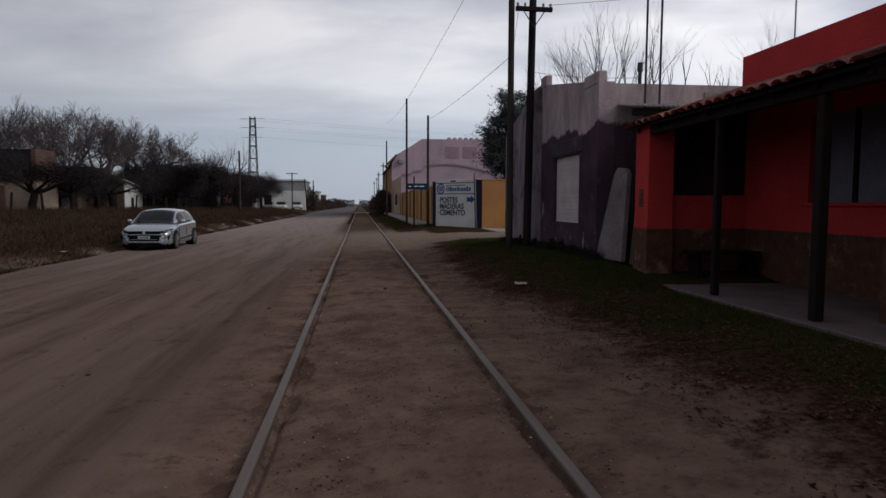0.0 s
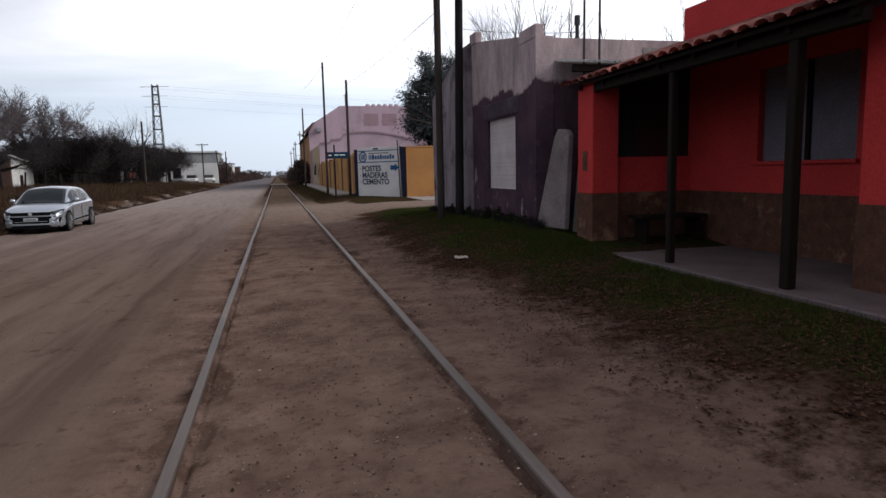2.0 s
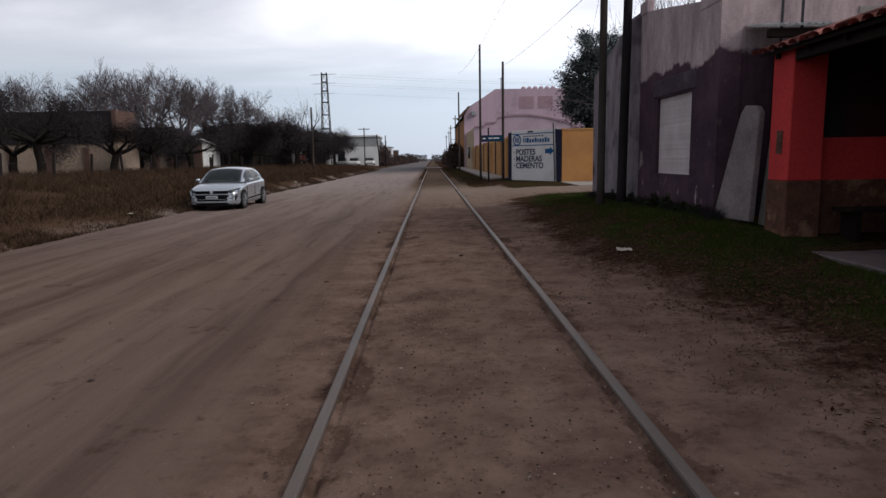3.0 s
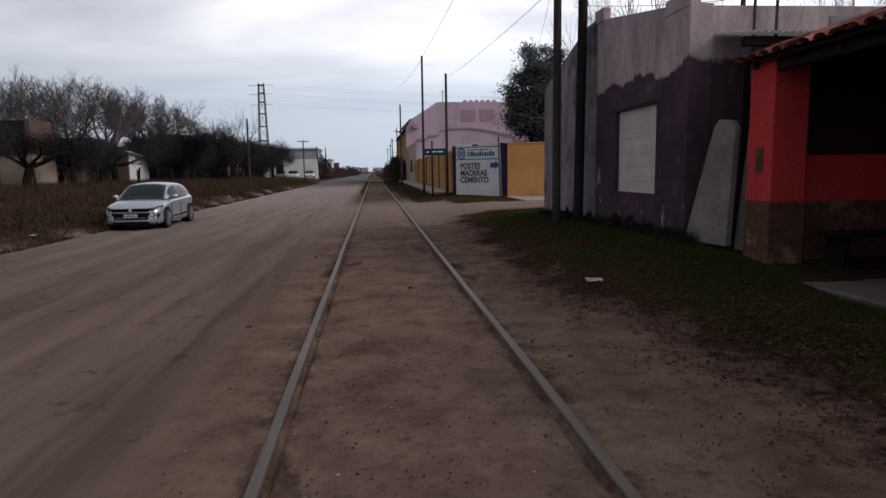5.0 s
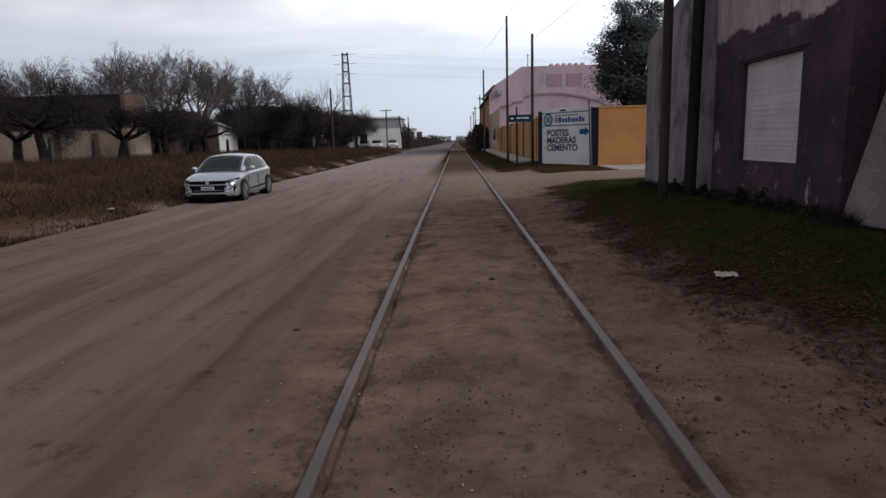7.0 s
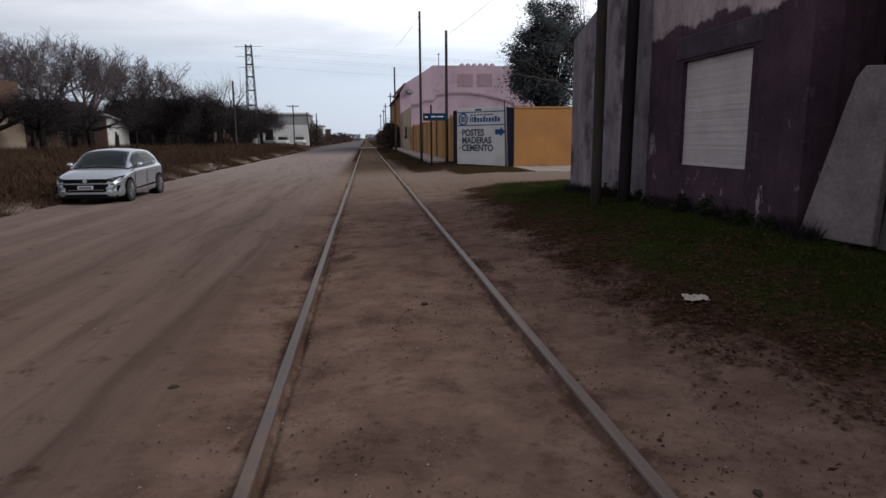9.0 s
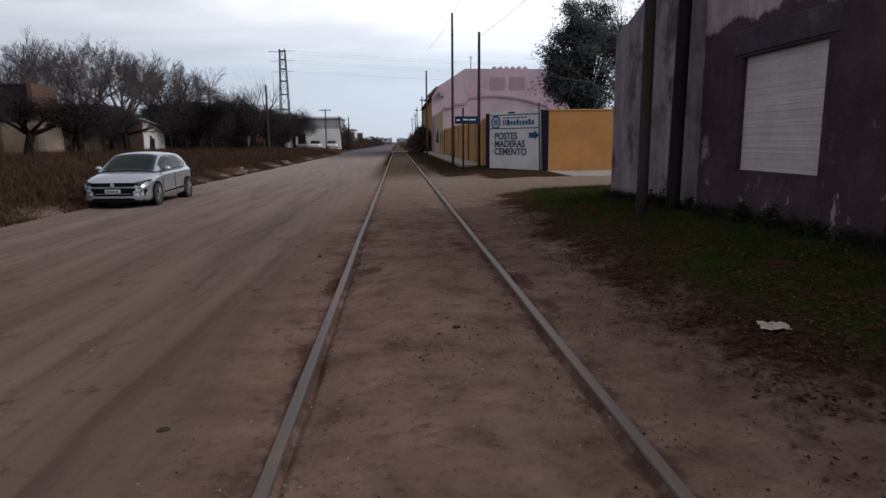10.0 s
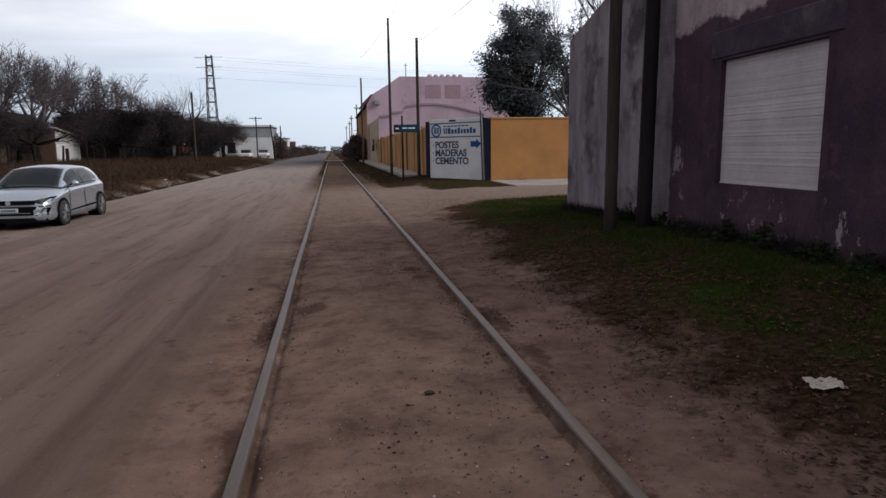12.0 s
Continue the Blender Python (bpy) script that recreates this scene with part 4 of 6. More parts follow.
# posts along the street
for x, y, top, r, lab in ((2.72, 42.2, 8.07, 0.09, "slender bare wooden street pole on the verge"), (3.75, 39.2, 6.63, 0.10, "short weathered wooden street pole by the advert wall"), (2.6, 69.3, 8.1, 0.11, "tall wooden street pole beside the pink works")):
    pole("street_pole", (x, y, gz(x, y)), top, r * 0.85, r * 0.65, lab, M_POLEWOOD)
for i, (x, y, top) in enumerate(((3.3, 98, 7.7), (3.2, 118, 7.3), (3.4, 137, 7.2), (3.4, 162, 7.2))):
    pole("street_pole", (x, y, 0.1), top, 0.10, 0.07, "distant wooden street pole with a small crossarm", M_POLEWOOD, (top - 0.5, 0.35))
ssign = thing("street_name_sign", (2.74, 37.0, 0.2), "blue street name plate on a thin dark post", "sign")
bm = bmesh.new()
tube(bm, (2.74, 37.0, 0.0), (2.74, 37.0, 2.98), 0.045, 0.04, 8)
part("sign_post", bm, M_POLEDARK, ssign)
pl = part("name_plate", box(2.36, 3.5, 36.93, 36.955, 2.26, 2.60, 0.006), M_TEAL, ssign, "blue metal plate")
part("arrow_panel", box(2.38, 2.66, 36.918, 36.928, 2.30, 2.56), M_BLACKGATE, pl)
part("white_bar", box(2.44, 2.58, 36.912, 36.917, 2.40, 2.46), M_SIGNW, pl)
for a, b in ((2.74, 2.95), (3.0, 3.3)):
    part("name_bar", box(a, b, 36.922, 36.928, 2.42, 2.47), M_SIGNW, pl)

# ---- parked silver hatchback ----
def greenhouse():
    """Profile of the cabin along the length: roof height, roof half width, belt half width, belt height."""
    roof_line = ((0.98, 0.965), (1.15, 1.085), (1.40, 1.245), (1.62, 1.365), (1.80, 1.425), (2.05, 1.458), (2.45, 1.47), (2.9, 1.46), (3.3, 1.43), (3.6, 1.375), (3.76, 1.27), (3.90, 1.10), (3.99, 0.97))
    roof_half = ((0.98, 0.74), (1.4, 0.675), (1.8, 0.625), (2.4, 0.615), (3.2, 0.595), (3.6, 0.58), (3.99, 0.65))
    belt_half = ((0.98, 0.78), (1.3, 0.825), (2.2, 0.845), (3.0, 0.83), (3.5, 0.79), (3.99, 0.70))
    belt_z = ((0.98, 0.93), (2.2, 0.955), (3.2, 0.985), (3.99, 0.95))

    def side(y, v):
        a, b = table(y, belt_half), table(y, roof_half)
        c, d = table(y, belt_z), max(table(y, belt_z) + 0.01, table(y, roof_line) - 0.05)
        bulge = 0.028 * 4 * v * (1 - v)
        return a + (b - a) * v + bulge, c + (d - c) * v

    def top(y, u):
        return table(y, roof_half) * u, table(y, roof_line) + 0.012 - 0.062 * u * u
    return side, top


def grid_part(name, point, ys, us, out, material, parent, thick=0.006):
    """A curved sheet laid over point(y, u), raised by out."""
    bm = bmesh.new()
    rows = [[bm.verts.new(Vector(point(y, u)) + Vector(out)) for u in us] for y in ys]
    for a, b in zip(rows, rows[1:]):
        for i in range(len(us) - 1):
            bm.faces.new((a[i], a[i + 1], b[i + 1], b[i]))
    bmesh.ops.solidify(bm, geom=bm.faces, thickness=thick)
    bmesh.ops.recalc_face_normals(bm, faces=bm.faces)
    return part(name, bm, material, parent, world_at=False, smooth=True)


def car(at, rz):
    t = thing("hatchback_car", at, "clean silver hatchback car parked on the dirt road edge", "car", rz=rz)
    # stations along the length from the nose (y 0) to the tail: y, half width at the waist, top line, belt line, sill
    st = [(-0.01, 0.52, 0.60, 0.50, 0.26), (0.01, 0.66, 0.655, 0.55, 0.22), (0.07, 0.76, 0.71, 0.61, 0.20), (0.22, 0.835, 0.775, 0.69, 0.19), (0.50, 0.868, 0.86, 0.78, 0.19), (0.85, 0.876, 0.93, 0.85, 0.19),
          (1.15, 0.878, 0.965, 0.895, 0.19), (1.60, 0.878, 0.97, 0.92, 0.19), (2.20, 0.878, 0.975, 0.94, 0.19), (2.80, 0.876, 0.985, 0.955, 0.19), (3.30, 0.872, 0.99, 0.965, 0.19),
          (3.70, 0.85, 0.99, 0.97, 0.21), (3.92, 0.80, 0.965, 0.94, 0.26), (4.03, 0.70, 0.90, 0.86, 0.34)]
    bm = bmesh.new()
    rows = []
    for y, w, top, belt, sill in st:
        half = [(0, top), (w * 0.5, top - 0.010), (w * 0.80, top - 0.035), (w * 0.93, belt + 0.01), (w * 0.985, belt - 0.05), (w, belt - 0.12), (w * 0.985, belt - 0.17), (w * 0.982, (belt + sill) / 2), (w * 1.0, sill + 0.16), (w * 0.985, sill + 0.06), (w * 0.94, sill), (w * 0.6, sill - 0.03)]
        full = [(-a, b) for a, b in half[::-1]] + half[1:]
        rows.append([bm.verts.new((a, y, b)) for a, b in full])
    n = len(rows[0])
    for a, b in zip(rows, rows[1:]):
        for i in range(n):
            j = (i + 1) % n
            bm.faces.new((a[i], a[j], b[j], b[i]))
    bm.faces.new(rows[0]); bm.faces.new(rows[-1][::-1])
    bmesh.ops.recalc_face_normals(bm, faces=bm.faces)
    part("body", bm, M_CARPAINT, t, world_at=False, smooth=True)
    side, top = greenhouse()
    # cabin shell with the roof and pillars
    bm = bmesh.new()
    rows = []
    for y in (0.98, 1.15, 1.40, 1.62, 1.80, 2.05, 2.45, 2.9, 3.3, 3.6, 3.76, 3.90, 3.99):
        half = [side(y, v) for v in (0, 0.35, 0.7, 0.94)] + [top(y, u) for u in (0.96, 0.7, 0.35)] + [top(y, 0)]
        full = [(-a, b) for a, b in half] + half[-2::-1]
        rows.append([bm.verts.new((a, y, b)) for a, b in full])
    n = len(rows[0])
    for a, b in zip(rows, rows[1:]):
        for i in range(n - 1):
            bm.faces.new((a[i], a[i + 1], b[i + 1], b[i]))
    bmesh.ops.recalc_face_normals(bm, faces=bm.faces)
    part("roof_panel", bm, M_CARPAINT, t, world_at=False, smooth=True)

    def over(y, u):
        x, z = top(y, u)
        return x, y, z
    us = [-0.96 + 0.16 * i for i in range(13)]
    ws = grid_part("windscreen", over, (0.985, 1.06, 1.15, 1.28, 1.40, 1.52, 1.64, 1.74), us, (0, -0.008, 0.010), M_CARGLASS, t)
    tagged(ws, "dark tinted windscreen")
    grid_part("rear_glass", over, (3.62, 3.72, 3.80, 3.88), [-0.82 + 0.164 * i for i in range(11)], (0, 0.008, 0.010), M_CARGLASS, t)
    for s in (-1, 1):
        def flank(y, v):
            a, b = side(y, v)
            return s * a, y, b
        vs = (0.03, 0.28, 0.5, 0.72, 0.93)
        front = [1.30 + 0.1125 * i for i in range(9)]
        grid_part("door_glass", flank, front, vs, (s * 0.008, 0, 0.0), M_CARGLASS, t)
        grid_part("door_glass", flank, [2.26 + 0.1 * i for i in range(9)], vs, (s * 0.008, 0, 0.0), M_CARGLASS, t)
        grid_part("quarter_glass", lambda y, v: flank(y, 0.14 + v * (0.72 - 0.45 * (y - 3.12) / 0.34)), [3.12 + 0.068 * i for i in range(6)], (0, 0.33, 0.66, 1), (s * 0.008, 0, 0.0), M_CARGLASS, t)
        grid_part("centre_pillar", flank, (2.205, 2.255), vs, (s * 0.007, 0, 0.0), M_CARBLACK, t)
        grid_part("window_trim", flank, [1.2 + 0.19 * i for i in range(12)], (0.04, 0.09), (s * 0.010, 0, 0.0), M_CARBLACK, t)

        def sheet(pts, name, material, th=0.01, lab=""):
            bm = bmesh.new()
            bm.faces.new([bm.verts.new((s * a, b, c)) for a, b, c in pts])
            bmesh.ops.solidify(bm, geom=bm.faces, thickness=th)
            return part(name, bm, material, t, lab, world_at=False)
        # door mirror on a short arm
        bm = bmesh.new()
        bmesh.ops.create_uvsphere(bm, u_segments=12, v_segments=8, radius=1.0)
        for v in bm.verts:
            v.co = Vector((s * (0.955 + v.co.x * 0.095), 1.42 + v.co.y * 0.075, 1.01 + v.co.z * 0.07))
        mirror = part("mirror", bm, M_CARPAINT, t, world_at=False, smooth=True)
        part("mirror_arm", box(min(s * 0.82, s * 0.90), max(s * 0.82, s * 0.90), 1.39, 1.45, 0.955, 0.985, 0.004), M_CARBLACK, mirror, world_at=False)
        # headlamp wrapping onto the wing, fog recess, trims, handles
        sheet([(0.46, 0.0, 0.60), (0.70, 0.045, 0.595), (0.845, 0.24, 0.655), (0.874, 0.50, 0.755), (0.80, 0.22, 0.745), (0.62, 0.05, 0.70), (0.48, 0.005, 0.675)], "headlamp", M_LAMP, -0.03)
        sheet([(0.62, -0.005, 0.345), (0.80, 0.100, 0.360), (0.842, 0.165, 0.500), (0.74, 0.045, 0.500)], "fog_recess", M_CARBLACK, -0.03)
        sheet([(0.55, -0.025, 0.322), (0.82, 0.11, 0.338), (0.82, 0.11, 0.356), (0.55, -0.025, 0.342)], "fog_trim", M_CARBLACK, -0.02)
        sheet([(0.64, -0.012, 0.520), (0.84, 0.145, 0.535), (0.84, 0.145, 0.555), (0.64, -0.012, 0.545)], "bumper_trim", M_CARBLACK, -0.02)
        sheet([(0.886, 1.22, 0.33), (0.886, 2.92, 0.37), (0.886, 2.92, 0.42), (0.886, 1.22, 0.36)], "side_strip", M_CARBLACK, 0.012)
        for y in (1.24, 2.24):
            part("door_gap", box(min(s * 0.868, s * 0.882), max(s * 0.868, s * 0.8785), y - 0.003, y + 0.003, 0.28, 0.86), M_CARBLACK, t, world_at=False)
        for y in (2.12, 2.98):
            part("door_handle", box(min(s * 0.870, s * 0.90), max(s * 0.870, s * 0.90), y - 0.17, y, 0.775, 0.80, 0.004), M_CARPAINT, t, world_at=False)
        for y in (0.80, 3.35):
            bm = bmesh.new()
            tube(bm, (s * 0.60, y, 0.325), (s * 0.884, y, 0.325), 0.362, 0.362, 28)
            part("wheel_arch", bm, M_CARBLACK, t, world_at=False)
            bm = bmesh.new()
            seg = 28
            prof = [(0.70, 0.20), (0.70, 0.30), (0.72, 0.315), (0.86, 0.315), (0.892, 0.30), (0.895, 0.215)]
            rings = [[bm.verts.new((s * a, y + r * math.cos(2 * math.pi * k / seg), 0.315 + r * math.sin(2 * math.pi * k / seg))) for k in range(seg)] for a, r in prof]
            for a, b in zip(rings, rings[1:]):
                for k in range(seg):
                    bm.faces.new((a[k], a[(k + 1) % seg], b[(k + 1) % seg], b[k]))
            bmesh.ops.recalc_face_normals(bm, faces=bm.faces)
            wheel = part("wheel", bm, M_TYRE, t, "black tyre", world_at=False, smooth=True)
            bm = bmesh.new()
            tube(bm, (s * 0.80, y, 0.315), (s * 0.888, y, 0.315), 0.215, 0.215, 26)
            part("rim_well", bm, M_CARBLACK, wheel, world_at=False)
            bm = bmesh.new()
            for k in range(7):
                a0 = 2 * math.pi * k / 7 + 0.3
                for da in (-0.12, 0.12):
                    c, sn = math.cos(a0 + da), math.sin(a0 + da)
                    tube(bm, (s * 0.893, y + 0.03 * c, 0.315 + 0.03 * sn), (s * 0.893, y + 0.205 * c, 0.315 + 0.205 * sn), 0.026, 0.020, 6)
            tube(bm, (s * 0.86, y, 0.315), (s * 0.905, y, 0.315), 0.055, 0.05, 12)
            part("rim", bm, M_ALLOY, wheel, world_at=False)
            bm = bmesh.new()
            for k in range(26):
                t0, t1 = 2 * math.pi * k / 26, 2 * math.pi * (k + 1) / 26
                bm.faces.new([bm.verts.new((s * 0.899, y + r * math.cos(q), 0.315 + r * math.sin(q))) for r, q in ((0.190, t0), (0.217, t0), (0.217, t1), (0.190, t1))])
            part("rim_lip", bm, M_ALLOY, wheel, world_at=False)

    # nose: grille, lower intake, bars, badge, plate
    def nose(name, w, z0, z1, out, material, depth=0.06):
        bm = bmesh.new()
        rows = []
        for i in range(13):
            x = -w + 2 * w * i / 12
            y = 0.0 if abs(x) < 0.45 else 0.10 * ((abs(x) - 0.45) / 0.30) ** 2
            rows.append([bm.verts.new(p) for p in ((x, y - out, z0), (x, y - out, z1), (x, y + depth, z1), (x, y + depth, z0))])
        for p, q in zip(rows, rows[1:]):
            for i in range(4):
                bm.faces.new((p[i], q[i], q[(i + 1) % 4], p[(i + 1) % 4]))
        bm.faces.new(rows[0]); bm.faces.new(rows[-1][::-1])
        bmesh.ops.recalc_face_normals(bm, faces=bm.faces)
        return part(name, bm, material, t, world_at=False)

    nose("grille", 0.56, 0.580, 0.676, 0.020, M_CARBLACK)
    nose("bonnet_edge", 0.56, 0.676, 0.688, 0.012, M_CARPAINT)
    nose("bumper_beam", 0.76, 0.540, 0.578, 0.026, M_CARPAINT)
    nose("intake", 0.69, 0.335, 0.540, 0.018, M_CARBLACK)
    nose("intake_bar", 0.46, 0.385, 0.393, 0.022, M_CHROME)
    nose("intake_trim", 0.76, 0.275, 0.330, 0.030, M_CARPAINT)
    # black bumper lip, made taller to stand for the shadow under the nose too
    nose("lower_lip", 0.76, 0.165, 0.270, 0.014, M_CARBLACK)
    bm = bmesh.new()
    tube(bm, (0, -0.040, 0.630), (0, -0.024, 0.630), 0.052, 0.052, 20)
    part("badge", bm, M_CHROME, t, world_at=False)
    plate = part("plate", box(-0.20, 0.20, -0.042, -0.024, 0.405, 0.505, 0.004), M_PLATE, t, "white plate", world_at=False)
    for k in range(6):
        part("plate_bar", box(-0.15 + k * 0.052, -0.115 + k * 0.052, -0.045, -0.041, 0.43, 0.48), M_BARINK, plate, world_at=False)
    for s in (-1, 1):
        part("tail_lamp", box(0.45 if s > 0 else -0.73, 0.73 if s > 0 else -0.45, 3.92, 4.03, 0.82, 0.93, 0.01), M_RED, t, world_at=False)
        sl_wiper = bmesh.new()
        tube(sl_wiper, (s * 0.30 - 0.25, 1.02, 0.99), (s * 0.30 + 0.22, 1.16, 1.085), 0.008, 0.006, 5)
        part("wiper", sl_wiper, M_CARBLACK, t, world_at=False)
    return t


hatch = car((-7.44, 24.5, gz(-7.1, 25.5)), 0.0)
hatch.matrix_basis = hatch.matrix_basis @ Matrix.Diagonal((0.945, 0.95, 0.95, 1))

# ---- trees ----
class Grow:
    """Collects tapered limbs and leaf cards as plain arrays."""

    def __init__(self, seed):
        self.rng = random.Random(seed)
        self.v, self.f = [], []
        self.lv, self.lf = [], []
        self.stretch = 1.0

    def limb(self, p0, p1, r0, r1, seg):
        ax = (p1 - p0).normalized()
        u = ax.orthogonal().normalized()
        w = ax.cross(u)
        n = len(self.v)
        for p, r in ((p0, r0), (p1, r1)):
            for i in range(seg):
                a = 2 * math.pi * i / seg
                self.v.append(p + (u * math.cos(a) + w * math.sin(a)) * r)
        for i in range(seg):
            j = (i + 1) % seg
            self.f.append((n + i, n + j, n + seg + j, n + seg + i))

    def card(self, p, size, long=1.6):
        r = self.rng
        d = Vector((r.gauss(0, 1), r.gauss(0, 1), r.gauss(0, 1))).normalized()
        e = d.orthogonal().normalized() * size
        d = d * size * long * self.stretch
        n = len(self.lv)
        self.lv += [p - d, p + e * 0.6, p + d, p - e * 0.6]
        self.lf.append((n, n + 1, n + 2, n + 3))

    def branch(self, p, d, length, r, level, opt):
        rng = self.rng
        steps = 3 if level > 1 else 2
        seg = 8 if level >= opt["levels"] else 5 if level > 1 else 3
        for s in range(steps):
            bend = Vector((rng.gauss(0, 1), rng.gauss(0, 1), rng.gauss(0, 1))) * opt["wander"]
            d = (d + bend + Vector((0, 0, opt["up"]))).normalized()
            q = p + d * (length / steps)
            r1 = max(opt.get("least", 0.0), r * (0.86 if s < steps - 1 else 0.72))
            self.limb(p, q, r, r1, seg)
            p, r = q, r1
            if level == 0 or (level == 1 and rng.random() < opt.get("leafy", 0)):
                for _ in range(opt.get("cards", 0)):
                    self.card(p + Vector((rng.gauss(0, 1), rng.gauss(0, 1), rng.gauss(0, 1))) * opt.get("spread", 0.15), opt["card"] * rng.uniform(0.6, 1.3))
            if 0 < level < opt["levels"] and s < steps - 1:
                self.fork(p, d, length, r, level, opt, 1)
        if level > 0:
            self.fork(p, d, length, r, level, opt, opt["kids"])

    def fork(self, p, d, length, r, level, opt, n):
        rng = self.rng
        for k in range(n):
            side = Vector((rng.gauss(0, 1), rng.gauss(0, 1), rng.gauss(0, 0.7)))
            side = (side - d * side.dot(d)).normalized()
            a = opt["angle"] * rng.uniform(0.6, 1.3)
            nd = (d * math.cos(a) + side * math.sin(a)).normalized()
            self.branch(p, nd, length * opt["shrink"] * rng.uniform(0.8, 1.15), r * (0.62 if level > 1 else 0.55), level - 1, opt)

    def mesh(self, name, material):
        me = bpy.data.meshes.new(name)
        me.from_pydata([tuple(x) for x in self.v], [], self.f)
        me.materials.append(material)
        me.shade_smooth()
        return me

    def leaves(self, name, material):
        me = bpy.data.meshes.new(name)
        me.from_pydata([tuple(x) for x in self.lv], [], self.lf)
        me.materials.append(material)
        return me


def tree(name, seed, trunk, opt, at, label, bark, leaf=None, group="", limbs=0):
    """trunk: height, radius, lean; then limbs fork from its head."""
    g = Grow(seed)
    g.stretch = opt.get("stretch", 1.0)
    h, r, lean = trunk
    p = Vector((0, 0, -0.3))
    n = 4
    for i in range(n):
        q = Vector((lean * (i + 1) / n + g.rng.uniform(-0.04, 0.04), g.rng.uniform(-0.04, 0.04), -0.3 + (h + 0.3) * (i + 1) / n))
        g.limb(p, q, r * (1.25 if i == 0 else 1.0 - 0.06 * i), r * (1.0 - 0.06 * (i + 1)), 10)
        p = q
    if limbs:
        for k in range(limbs):
            a = 2 * math.pi * (k + g.rng.uniform(-0.3, 0.3)) / limbs
            e = g.rng.uniform(*opt["rise"])
            g.branch(p - Vector((0, 0, 0.1)), Vector((math.cos(a) * math.cos(e), math.sin(a) * math.cos(e), math.sin(e))), opt["first"] * g.rng.uniform(0.85, 1.15), r * 0.55, opt["levels"], opt)
    t = tagged(new(name), label, "tree", group)
    t.matrix_world = pose(*at)
    tr = new("trunk", g.mesh("trunk", bark)); tr.parent = t
    if g.lv and leaf:
        cr = new("crown", g.leaves("crown", leaf)); cr.parent = t
    return t


def far_copy(t, at, rz, s, label=""):
    c = copy_thing(t, pose(*at, 0, 0, rz))
    c.matrix_basis = pose(*at, 0, 0, rz) @ Matrix.Diagonal((s[0], s[0], s[1], 1))
    if label:
        tagged(c, label)
    return c


def crown_top(t):
    return max(v.co.z for c in t.children for v in c.data.vertices)


FIELD = "row of dark low-forking trees"
SPREAD = dict(levels=3, kids=3, angle=0.66, shrink=0.66, wander=0.13, up=0.04, first=1.45, rise=(0.22, 1.15), cards=10, card=0.014, spread=0.30, leafy=0.8, stretch=8.0)
DENSE = dict(levels=3, kids=3, angle=0.66, shrink=0.70, wander=0.13, up=0.02, first=1.5, rise=(0.05, 1.2), cards=13, card=0.02, spread=0.34, leafy=0.9, stretch=6.5)
base_trees = []
lab = "dark bare spreading tree with a short forked trunk on the field"
spots = [(-21.5, 25.5), (-21.0, 32.0), (-21.2, 38.3), (-20.8, 45.0), (-21.0, 51.5), (-20.6, 58), (-20.4, 71), (-20.2, 78), (-19.8, 85), (-19.2, 93), (-18.6, 101), (-18.2, 109), (-25.5, 29), (-25.2, 42), (-26, 56), (-26.0, 60.5), (-25, 76), (-24.5, 88), (-17.5, 117), (-23.2, 61), (-18.8, 70.5), (-23, 74.5), (-23.2, 81), (-22.8, 91), (-22.4, 97), (-21.8, 104), (-21, 112), (-20.5, 119)]
for i, (x, y) in enumerate(spots):
    if i < 3:
        base_trees.append(tree("field_tree", 11 + i, (1.95, 0.25, random.uniform(-0.2, 0.2)), SPREAD, (x, y, gz(x, y)), lab, M_BARK, M_DARKLEAF, FIELD, limbs=7))
    else:
        # the row grows taller and closer away from the camera
        if y > 60 and len(base_trees) < 5:
            base_trees.append(tree("field_tree", 21 + i, (1.7, 0.25, 0.1), DENSE, (x, y, gz(x, y)), "dense black-twigged spreading tree with a low rounded crown", M_BARK, M_DARKLEAF, FIELD, limbs=7))
            src = base_trees[-1]
            k = 5.6 / crown_top(src)
            src.matrix_basis = pose(x, y, gz(x, y)) @ Matrix.Diagonal((k, k, k, 1))
            continue
        src = base_trees[3 + i % 2] if y > 60 else base_trees[i % 3]
        k = table(y, ((40, 4.0), (58, 4.1), (70, 5.7), (84, 6.8), (130, 7.0))) / crown_top(src)
        wide = k * 1.12 if y > 60 else max(1.0, k)
        far_copy(src, (x, y, gz(x, y)), random.uniform(0, 360), (wide * random.uniform(1.0, 1.15), k * random.uniform(0.93, 1.05)))

TALL = dict(levels=4, kids=3, angle=0.55, shrink=0.66, wander=0.10, up=0.04, first=3.3, rise=(0.6, 1.4), cards=1, card=0.009, spread=0.25, stretch=12.0, least=0.015)
POP = "tall bare trees behind the field"
plab = "tall bare grey-brown tree with a rounded twiggy crown"
p1 = tree("tall_bare_tree", 31, (2.6, 0.42, 0.1), TALL, (-31, 73, 0.8), plab, M_TWIGGREY, M_PALETWIG, POP, limbs=6)
p2 = tree("tall_bare_tree", 32, (2.9, 0.40, -0.1), TALL, (-34, 80, 0.8), plab, M_TWIGGREY, M_PALETWIG, POP, limbs=6)
for x, y, s in ((-37, 74, 1.0), (-33, 100, 1.1), (-39, 80, 0.95), (-30.5, 82, 1.05), (-34, 90, 1.1), (-30, 95, 1.05), (-28, 104, 1.0), (-44, 74, 0.9), (-47, 79, 0.9), (-51, 75, 0.85), (-57, 78, 0.85), (-27, 112, 0.9)):
    far_copy(p1 if x % 2 else p2, (x, y, 0.8), random.uniform(0, 360), (s * 0.97, s * 0.93 * random.uniform(0.95, 1.06)))
